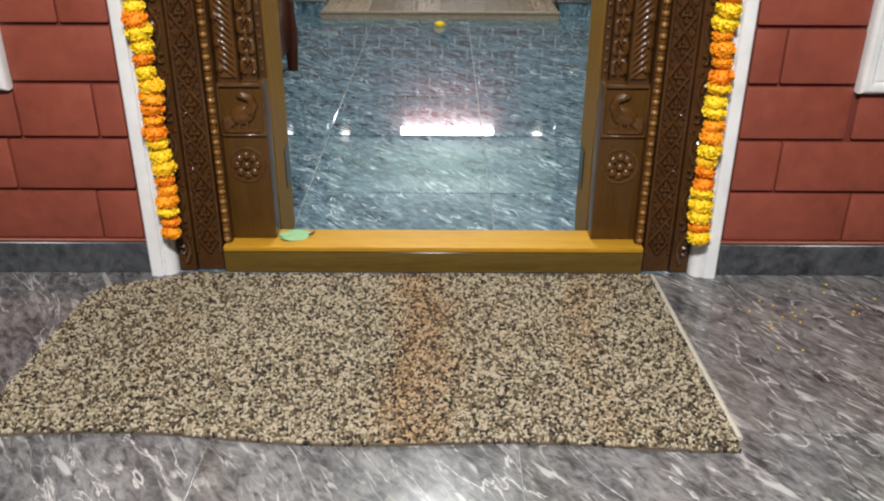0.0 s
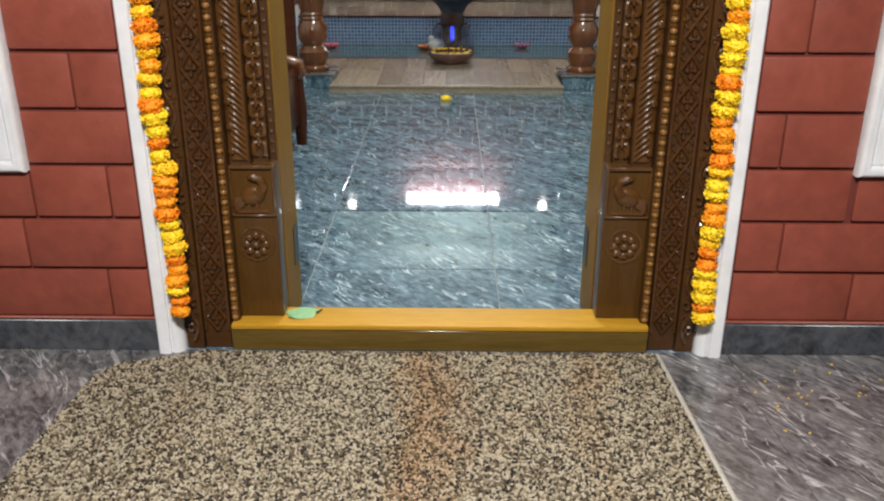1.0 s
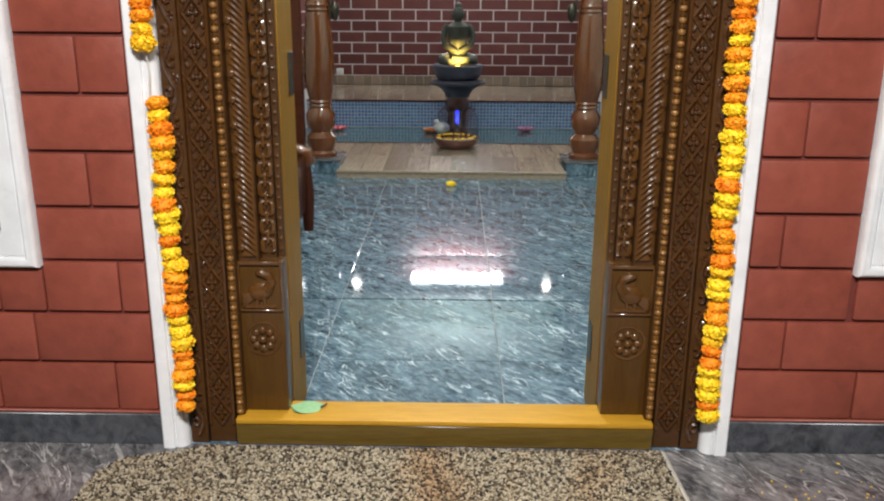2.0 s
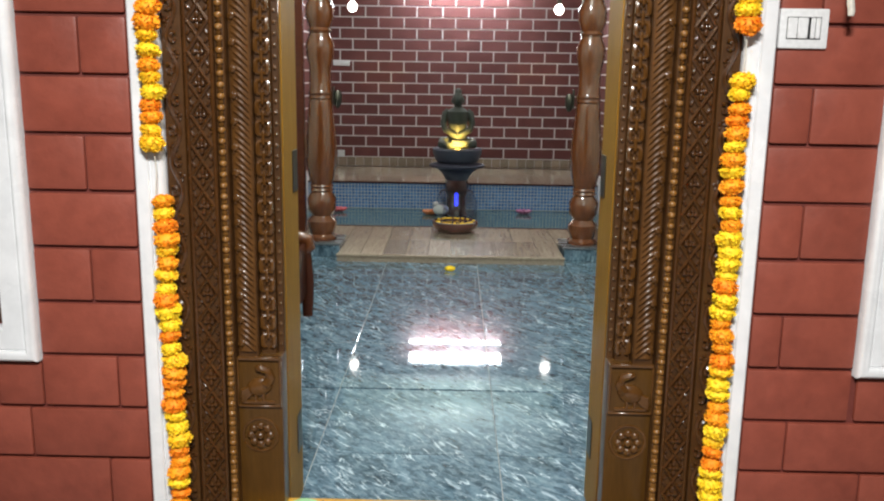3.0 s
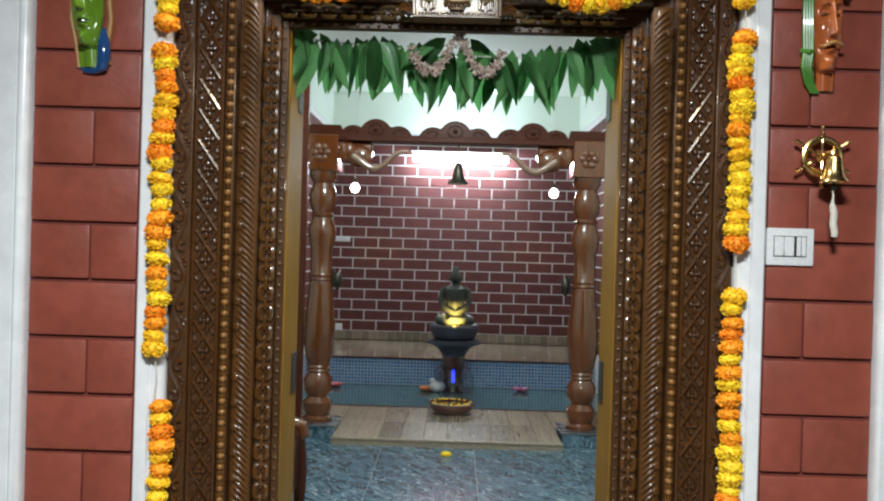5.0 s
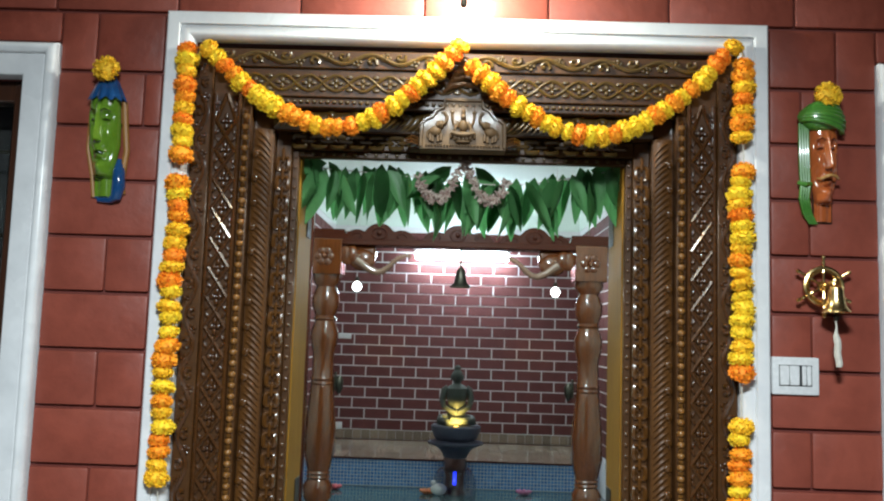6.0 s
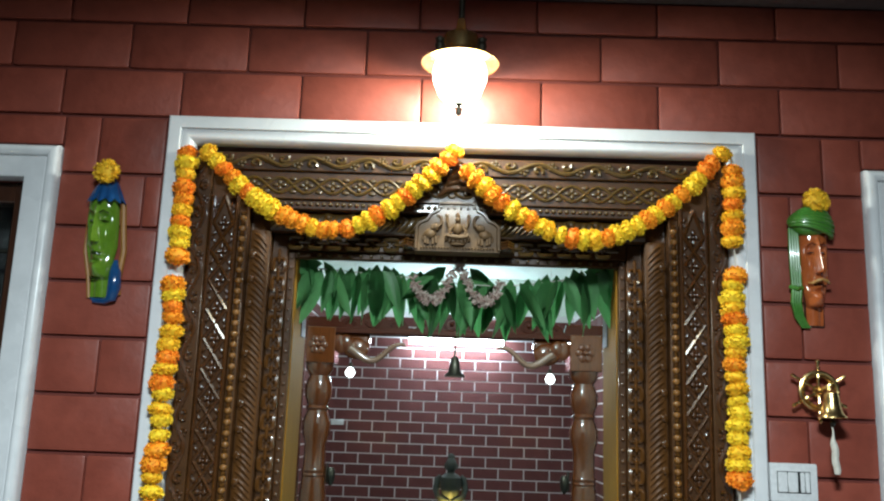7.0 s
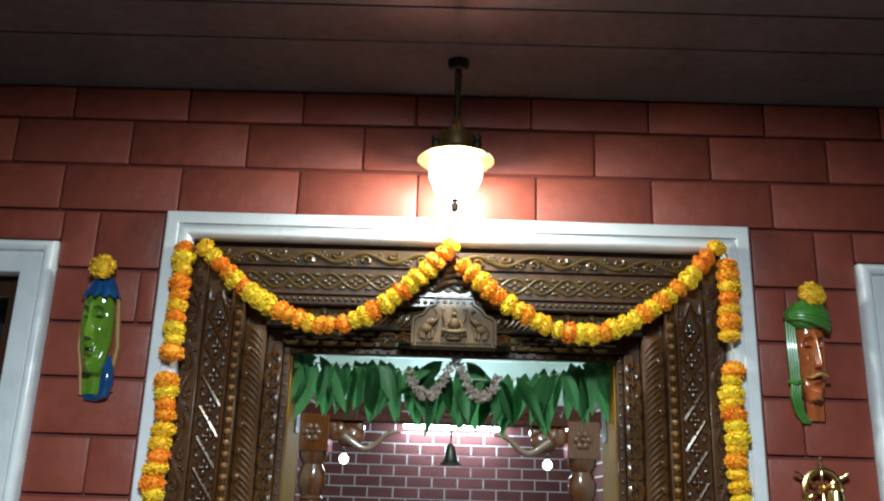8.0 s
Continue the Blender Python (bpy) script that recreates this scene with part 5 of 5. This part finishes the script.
for s in (-1, 1):
    br = bmesh.new()
    add_box(br, *sorted((s * 0.62, s * 0.87)), 4.13, 4.24, 2.09, 2.22, bevel=0.03, seg=3)
    add_ball(br, (s * 0.72, 4.13, 2.11), (0.10, 0.05, 0.085), 14, 10)
    add_ball(br, (s * 0.80, 4.12, 2.15), (0.06, 0.04, 0.07), 12, 8)
    part("bracket", br, ROSEWOOD, beam)
    pts = [(s * x, 4.10, z) for x, z in ((0.76, 2.11), (0.71, 2.075), (0.66, 2.04), (0.61, 2.018), (0.565, 2.024), (0.52, 2.055), (0.48, 2.098), (0.44, 2.13), (0.40, 2.146), (0.365, 2.15), (0.345, 2.138))]
    part("trunk_scroll", add_tube(bmesh.new(), pts, 0.026, 12, [1.3, 1.25, 1.15, 1.0, 0.9, 0.85, 0.75, 0.7, 0.6, 0.6, 0.35]), POLISHED, beam, "highly polished curling trunk")
    ear = add_ball(bmesh.new(), (s * 0.84, 4.105, 2.14), (0.055, 0.02, 0.075), 14, 8, pose(0, 0, 0, 0, s * 15, 0))
    part("elephant_ear", ear, ROSEWOOD, beam)
    part("elephant_eye", add_ball(bmesh.new(), (s * 0.735, 4.075, 2.135), 0.012, 8, 6), POLISHED, beam)
    cx = s * 0.9975
    fl = bmesh.new()
    for k in range(6):
        a = k * math.pi / 3
        add_ball(fl, (cx + 0.045 * math.cos(a), 4.058, 2.125 + 0.045 * math.sin(a)), (0.03, 0.012, 0.03), 8, 6)
    add_ball(fl, (cx, 4.052, 2.125), 0.022, 10, 6)
    part("capital_rosette", fl, ROSEWOOD, beam)
hb = thing("hanging_bell", (0.03, 4.18, 2.22), "dark bronze temple bell hanging from the carved beam", "bell")
part("bell_body", lathe([(0.012, 2.08), (0.03, 2.06), (0.038, 2.02), (0.05, 1.96), (0.078, 1.935), (0.078, 1.925), (0.05, 1.93)], (0.03, 4.18, 0), 20), DARK_METAL, hb)
part("chain", add_tube(bmesh.new(), [(0.03, 4.18, 2.07), (0.03, 4.18, 2.222)], 0.007, 6), DARK_METAL, hb)
for s in (-1, 1):
    hk = thing("wall_hook", (s * 0.88, 4.18, 1.2), "small dark metal hook lamp on a pillar", "hook", "pillar hooks")
    x = s * 0.998 - s * 0.10
    part("plate", box(*sorted((x, x - s * 0.012)), 4.15, 4.21, 1.12, 1.26, bevel=0.003), DARK_METAL, hk)
    part("cup", lathe([(0.01, 1.1), (0.03, 1.14), (0.034, 1.2), (0.02, 1.23)], (x - s * 0.035, 4.18, 0), 12), DARK_METAL, hk)

# tube light, bulbs and plates on the brick wall
tube = thing("tube_light", (0.08, 10.58, 2.77), "lit white fluorescent tube light on the brick wall", "tube light")
part("batten", box(-0.6, 0.76, 10.40, 10.60, 2.81, 2.85, bevel=0.004), PLASTIC, tube)
# unseen sheet, added to keep tube light off the mint wall above
part("light_stop", box(-0.66, 0.82, 10.405, 10.58, 2.851, 2.862, bevel=0.003), PLASTIC, tube, "white sheet added over the tube to hold back its upward light")
part("tube", lathe([(0.04, -0.70), (0.055, -0.69), (0.055, 0.69), (0.04, 0.70)], (0.08, 10.36, 2.752), 12, pose(0, 0, 0, 0, 90, 0)), emitter("tube_glow", (0.84, 0.93, 1.0), 80), tube, "glowing white tube")
for x in (-0.565, 0.725):
    part("holder", box(x - 0.012, x + 0.012, 10.33, 10.41, 2.735, 2.812, bevel=0.003), PLASTIC, tube)
for s in (-1, 1):
    bl = thing("light_bulb", (s * 1.207, 8.06, 3.75), "lit white bulb hanging on a cord from the ceiling", "bulb", "hanging bulbs")
    part("cord", add_tube(bmesh.new(), [(s * 1.207, 8.06, 2.21), (s * 1.207, 8.06, 3.75)], 0.0018, 6), THREAD, bl)
    part("socket", lathe([(0.02, 2.18), (0.026, 2.19), (0.026, 2.23), (0.012, 2.245)], (s * 1.207, 8.06, 0), 12), DARK_METAL, bl)
    gl = part("globe", lathe([(0.01, 2.068), (0.036, 2.08), (0.056, 2.112), (0.054, 2.142), (0.032, 2.175), (0.02, 2.19)], (s * 1.207, 8.06, 0), 18), emitter("bulb_glow", (1.0, 0.95, 0.88), 10) if s < 0 else bpy.data.materials["bulb_glow"], bl, "glowing white globe")
    gl.visible_shadow = False
for x0, x1, z0, z1 in ((-1.80, -1.555, 1.475, 1.555), (-1.745, -1.64, 0.13, 0.235)):
    pp = thing("wall_switch", ((x0 + x1) / 2, 10.6, z0), "small white electrical plate on the brick wall", "switch", "court plates")
    part("plate", box(x0, x1, 10.585, 10.612, z0, z1, bevel=0.006), PLASTIC, pp)
    part("rocker", box(x0 + 0.025, x1 - 0.025, 10.58, 10.586, z0 + 0.02, z1 - 0.02, bevel=0.002), PLASTIC, pp)

# pond, fountain and figure
structure("water", box(-1.861, 1.861, 5.10, 8.662, -0.45, -0.34), WATER, "still teal-green pond water", "water")
structure("mosaic", box(-1.861, 1.861, 8.645, 8.662, -0.34, -0.012), MOSAIC, "blue glass mosaic pond lining", "mosaic")
structure("ledge_edge", box(-1.861, 1.861, 8.62, 8.665, -0.012, 0.004), ROSE_X, "dark wooden edge of the pond ledge", "trim")
structure("deck_edge", box(-1.86, 1.86, 5.04, 5.105, -0.34, 0.055), ROSE_X, "dark wooden edge of the deck", "trim")
structure("deck_nosing", box(-0.838, 0.838, 3.84, 3.862, 0.040, 0.057, bevel=0.003), PLANK, "pale nosing along the deck", "trim")
FX, FY = 0.05, 8.3
ped = thing("fountain_pedestal", (FX, FY, -0.45), "dark glazed pedestal fountain standing in the pond", "fountain")
part("stem", lathe([(0.2, -0.46), (0.17, -0.38), (0.13, -0.3), (0.12, -0.12), (0.14, -0.07), (0.15, 0.0), (0.142, 0.092)], (FX, FY, 0), 28), GLAZE, ped)
part("bowl", lathe([(0.142, 0.09), (0.155, 0.13), (0.2, 0.19), (0.27, 0.235), (0.338, 0.255), (0.343, 0.275), (0.30, 0.29), (0.22, 0.302)], (FX, FY, 0), 32), POTTOP, ped)
part("upper_bowl", lathe([(0.22, 0.301), (0.265, 0.33), (0.276, 0.36), (0.298, 0.41), (0.306, 0.466), (0.288, 0.482), (0.2, 0.48)], (FX, FY, 0), 32), POTTOP, ped)
part("water_sheet", lathe([(0.152, -0.046), (0.176, -0.042), (0.205, -0.06), (0.235, -0.12), (0.255, -0.2), (0.265, -0.335), (0.261, -0.335), (0.251, -0.2), (0.231, -0.12), (0.203, -0.064), (0.176, -0.047), (0.153, -0.05)], (FX, FY, 0), 40), glass_material("falling_water", (0.97, 0.98, 1.0), 0.02), ped, "thin clear bell of falling water")
part("blue_lamp", box(FX - 0.018, FX + 0.018, FY - 0.142, FY - 0.12, -0.22, -0.06, bevel=0.004), emitter("blue_led", (0.02, 0.03, 1.0), 2.0), ped, "small blue lamp on the stem")
part("lap_lamp", lathe([(0.02, 0.482), (0.03, 0.487), (0.026, 0.490), (0.01, 0.492)], (FX, FY - 0.26, 0), 12), emitter("warm_led", (1.0, 0.6, 0.12), 1.5), ped, "small warm lamp on the rim")
fig = bmesh.new()
add_ball(fig, (FX, FY + 0.01, 0.535), (0.16, 0.13, 0.06), 20, 10)
for s in (-1, 1):
    add_tube(fig, [(FX + s * 0.08, FY + 0.02, 0.56), (FX + s * 0.19, FY - 0.06, 0.55), (FX + s * 0.20, FY - 0.11, 0.54), (FX + s * 0.10, FY - 0.155, 0.53 + 0.012 * s), (FX - s * 0.07, FY - 0.165, 0.545 + 0.02 * s)], 0.056, 12, [1.1, 1.05, 0.95, 0.8, 0.5])
    add_tube(fig, [(FX + s * 0.115, FY, 0.94), (FX + s * 0.152, FY, 0.90), (FX + s * 0.175, FY - 0.01, 0.78), (FX + s * 0.15, FY - 0.06, 0.70), (FX + s * 0.05, FY - 0.13, 0.655), (FX + s * 0.01, FY - 0.14, 0.645)], 0.040, 10, [0.8, 1.1, 1, 0.9, 0.75, 0.5])
add_lathe(fig, [(0.12, 0.56), (0.108, 0.66), (0.112, 0.76), (0.132, 0.86), (0.13, 0.925), (0.085, 0.962), (0.05, 0.975), (0.045, 1.01)], (FX, FY, 0), 20)
add_ball(fig, (FX, FY - 0.01, 1.07), (0.070, 0.078, 0.092), 16, 12)
add_ball(fig, (FX, FY, 1.165), (0.045, 0.045, 0.042), 12, 8)
for s in (-1, 1):
    add_ball(fig, (FX + s * 0.071, FY, 1.055), (0.012, 0.02, 0.04), 8, 6)
tagged(new("seated_statue", mesh_of("seated_statue", fig, STONE)), "dark green-grey stone seated statue on the fountain", "statue")
bowl = thing("flower_bowl", (0.033, 4.86, 0.05), "dark wooden bowl of floating petals on the deck", "bowl")
part("body", lathe([(0.11, 0.051), (0.14, 0.06), (0.19, 0.11), (0.195, 0.145), (0.18, 0.15), (0.165, 0.13), (0.02, 0.125)], (0.033, 4.86, 0), 28), GLAZE, bowl)
pb = bmesh.new()
for k in range(40):
    a = rnd.uniform(0, 6.28)
    add_ball(pb, (0.033 + 0.155 * math.cos(a), 4.86 + 0.155 * math.sin(a), 0.142 + rnd.uniform(0, 0.01)), (0.014, 0.012, 0.007), 6, 4)
tagged(part("petals", pb, bpy.data.materials["yellow_petals"], bowl), kind="stuff")
for x, y, c, nm in ((-1.42, 8.3, (0.55, 0.12, 0.14), "pink"), (-0.27, 8.2, (0.5, 0.16, 0.05), "orange"), (0.9, 8.35, (0.35, 0.12, 0.22), "plum")):
    lily = thing("floating_flower", (x, y, -0.34), nm + " floating flower on the pond water", "flower", "pond flowers")
    lm = bmesh.new()
    for k in range(9):
        a = k * 2 * math.pi / 9
        add_ball(lm, (x + 0.06 * math.cos(a), y + 0.06 * math.sin(a), -0.31), (0.05, 0.022, 0.02), 8, 5, pose(0, 0, 0, 0, -25, math.degrees(a)))
    add_ball(lm, (x, y, -0.305), 0.03, 8, 6)
    part("bloom", lm, surface(nm + "_petals", c, tuple(min(1, v * 1.4) for v in c), 10, (0.5, 0.6)), lily)
duck = thing("pond_ornament", (-0.14, 8.15, -0.34), "small pale ceramic ornament in the pond", "ornament")
dm = bmesh.new()
add_ball(dm, (-0.14, 8.15, -0.27), (0.10, 0.06, 0.07), 14, 8)
add_ball(dm, (-0.20, 8.15, -0.2), (0.035, 0.035, 0.035), 10, 8)
part("body", dm, PLASTIC, duck)

# settee and post at the side of the hall
set_ = thing("wooden_settee", (-1.25, 2.1, 0), "glossy red-brown carved wooden settee on the marble floor", "settee")
for y in (1.62, 2.40):
    part("front_leg", add_tube(bmesh.new(), [(-0.80, y, 0), (-0.80, y, 0.2), (-0.815, y, 0.42)], 0.036, 10, [0.8, 1.1, 1.0]), ROSE_X, set_)
    part("arm", add_tube(bmesh.new(), [(-1.5, y, 0.46), (-1.1, y, 0.47), (-0.85, y, 0.46), (-0.79, y, 0.44), (-0.785, y, 0.40), (-0.81, y, 0.38)], 0.036, 12), ROSEWOOD, set_)
    part("back_leg", box(-1.54, -1.48, y - 0.025, y + 0.025, 0, 0.85, bevel=0.004), ROSEWOOD, set_)
part("apron", box(-0.83, -0.795, 1.60, 2.42, 0.13, 0.43, bevel=0.01, seg=2), ROSE_X, set_)
part("seat", box(-1.5, -0.83, 1.64, 2.38, 0.24, 0.30, bevel=0.012, seg=2), ROSEWOOD, set_)
part("backrest", box(-1.535, -1.49, 1.64, 2.38, 0.45, 0.85, bevel=0.008), ROSEWOOD, set_)
post = thing("wooden_post", (-1.06, 3.28, 0), "tall square red-brown wooden post in the hall", "post")
part("shaft", box(-1.2, -0.945, 3.2, 3.26, 0.0, 3.75, bevel=0.006), ROSE_X, post)

# ---- pieces of walls and floors ----
COURSE, PITCH = 0.1535, 0.343
vj = [(0.1055 + COURSE * k, 0.1055 + COURSE * (k + 1)) for k in range(18)]
vj[14:] = [(vj[14][0], 2.427), (2.427, 2.571), (2.571, 2.716), (2.716, 2.824)]
rnd = random.Random(17)
# the upright joint nearest the door on either side, course by course
JOINT_LEFT = (-0.954, -1.170, -0.915, -1.135, -0.970, -1.135, -0.966, -1.135, -0.964, -1.135, -0.961, -1.135, -0.975, -0.885, -1.026, -0.805, -0.623, -0.467)
JOINT_RIGHT = (1.181, 0.961, 1.142, 0.921, 1.135, 0.948, 1.135, 0.941, 1.135, 0.944, 1.135, 0.942, 1.135, 0.922, 1.018, 0.907, 0.737, 0.562)
uj = []
for k in range(18):
    js = [JOINT_LEFT[k] - PITCH * q for q in range(8)] + [JOINT_RIGHT[k] + PITCH * q for q in range(8)]
    if k >= 15:
        n = round((JOINT_RIGHT[k] - JOINT_LEFT[k]) / PITCH)
        js += [JOINT_LEFT[k] + (JOINT_RIGHT[k] - JOINT_LEFT[k]) * q / n + rnd.uniform(-0.006, 0.006) for q in range(1, n)]
    js = [-3.19] + sorted(j for j in js if -3.1 < j < 3.1) + [3.19]
    uj.append(list(zip(js, js[1:])))
holes = [(-0.837, 0.837, -1, 2.427), (-2.247, -1.128, 0.546, 2.332), (1.128, 2.247, 0.546, 2.332)]


def cut_spans(u0, u1, v0, v1):
    """What is left of a block beside and above the openings."""
    spans = [(u0, u1, v0, v1)]
    for h in holes:
        out = []
        for a, b, c, d in spans:
            if b <= h[0] or a >= h[1] or d <= h[2] or c >= h[3]:
                out.append((a, b, c, d))
                continue
            if a < h[0]:
                out.append((a, h[0], c, d))
            if b > h[1]:
                out.append((h[1], b, c, d))
            a2, b2 = max(a, h[0]), min(b, h[1])
            if d > h[3]:
                out.append((a2, b2, h[3], d))
            if c < h[2]:
                out.append((a2, b2, c, h[2]))
        spans = out
    return spans


made = {}
for (v0, v1), us in zip(vj, uj):
    for u0, u1 in us:
        for a, b, c, d in cut_spans(u0, u1, v0, v1):
            w, h = round(b - a - 0.003, 3), round(d - c - 0.009, 3)
            if w < 0.02 or h < 0.012:
                continue
            if (w, h) not in made:
                made[w, h] = mesh_of("block", box(-w / 2, w / 2, 0, 0.016, -h / 2, h / 2, bevel=0.008, seg=2), RED, True)
            piece("block", made[w, h], wall_front, ((a + b) / 2, rnd.uniform(-0.0035, -0.001), (c + d) / 2))
for s in (-1, 1):
    structure("baseboard", box(*sorted((s * 0.828, s * 3.19)), -0.010, 0.012, 0.0, 0.099, bevel=0.003), SLATE, "dark grey stone skirting along the porch wall", "skirting")

    structure("baseboard_lip", box(*sorted((s * 0.828, s * 3.19)), -0.006, 0.012, 0.0995, 0.107, bevel=0.002), RED, "red painted lip over the skirting", "trim")

tile_mesh = {}


def floor_tiles(parent, material, xs, ys, z, gap, edge, lie=None):
    """Thin slabs; lie gives, by row, the degrees by which a row is laid out of level."""
    for x0, x1 in zip(xs, xs[1:]):
        for q, (y0, y1) in enumerate(zip(ys, ys[1:])):
            w, d = round(x1 - x0 - gap, 3), round(y1 - y0 - gap, 3)
            key = (material.name, w, d)
            if key not in tile_mesh:
                tile_mesh[key] = mesh_of("tile", box(-w / 2, w / 2, -d / 2, d / 2, -0.010, 0, bevel=edge, seg=2), material, False)
            piece("tile", tile_mesh[key], parent, ((x0 + x1) / 2, (y0 + y1) / 2, z), pose(0, 0, 0, (lie or {}).get(q, 0), 0, 0))


floor_tiles(hall_floor, GREEN, [-2.6, -1.788, -1.127, -0.466, 0.195, 0.856, 1.517, 2.178, 2.6], [0.0, 0.62, 1.27, 1.925, 2.575, 3.225, 3.875, 4.525, 5.1], 0.0, 0.003, 0.0022, {0: 0.08, 1: -0.12, 2: -0.55, 3: 0.06, 4: -0.07, 5: 0.05})
floor_tiles(porch_floor, GREY, [-3.2, -2.45, -1.79, -1.13, -0.47, 0.19, 0.85, 1.51, 2.17, 3.2], [-4.2, -3.4, -2.74, -2.08, -1.42, -0.745, 0.0], 0.0, 0.0015, 0.0008)

planks = [-0.832 + 0.1664 * k for k in range(11)]
rnd = random.Random(9)
plank_mesh = mesh_of("plank", box(-0.0815, 0.0815, -0.29, 0.29, -0.006, 0.0, bevel=0.001), PLANK, False)
for k in range(10):
    for q in range(2):
        piece("plank", plank_mesh, deck, (planks[k] + 0.083, 4.155 + 0.585 * q, 0.0565))
for k in range(6):
    for s in (-1, 1):
        piece("plank", plank_mesh, deck, (s * (0.918 + 0.1664 * k), 4.742, 0.0565))
for k in range(22):
    for q in range(3):
        piece("plank", plank_mesh, pond_wall, (-1.775 + 0.169 * k, 8.96 + 0.585 * q, 0.0045))
skirt_mesh = mesh_of("skirting_tile", box(-0.062, 0.062, -0.008, 0.0, 0.0, 0.13, bevel=0.001), PLANK, False)
for k in range(29):
    piece("skirting_tile", skirt_mesh, wall_court, (-1.8 + 0.1286 * k, 10.612, 0.002))

BW, BH = 0.377, 0.157
brick_mesh = mesh_of("brick", box(-BW / 2 + 0.010, BW / 2 - 0.010, -0.006, 0.004, -BH / 2 + 0.009, BH / 2 - 0.009, bevel=0.001), MAROON, False)
half_bricks = {}
for r in range(19):
    for c in range(12):
        x = -2.073 + BW * c + (BW / 2 if r % 2 else 0)
        x0, x1 = max(x - BW / 2, -1.868), min(x + BW / 2, 1.868)
        if x1 - x0 < 0.04:
            continue
        me = brick_mesh
        if x1 - x0 < BW - 0.002:
            w = round(x1 - x0, 3)
            if w not in half_bricks:
                half_bricks[w] = mesh_of("brick", box(-w / 2 + 0.010, w / 2 - 0.010, -0.006, 0.004, -BH / 2 + 0.009, BH / 2 - 0.009, bevel=0.001), MAROON, False)
            me = half_bricks[w]
        piece("brick", me, wall_court, ((x0 + x1) / 2, 10.608, 0.215 + BH * r))
for s, parent in ((-1, wall_court_left), (1, wall_court_right)):
    sb = bmesh.new()
    for r in range(19):
        for c in range(17):
            y = 4.45 + BW * c + (BW / 2 if r % 2 else 0)
            if y - BW / 2 < 10.55:
                z = 0.215 + BH * r
                add_box(sb, *sorted((s * 1.856, s * 1.864)), y - BW / 2 + 0.010, min(y + BW / 2 - 0.010, 10.6), z - BH / 2 + 0.009, z + BH / 2 - 0.009)
    tagged(part("bricks", sb, MAROON, parent), kind="stuff")
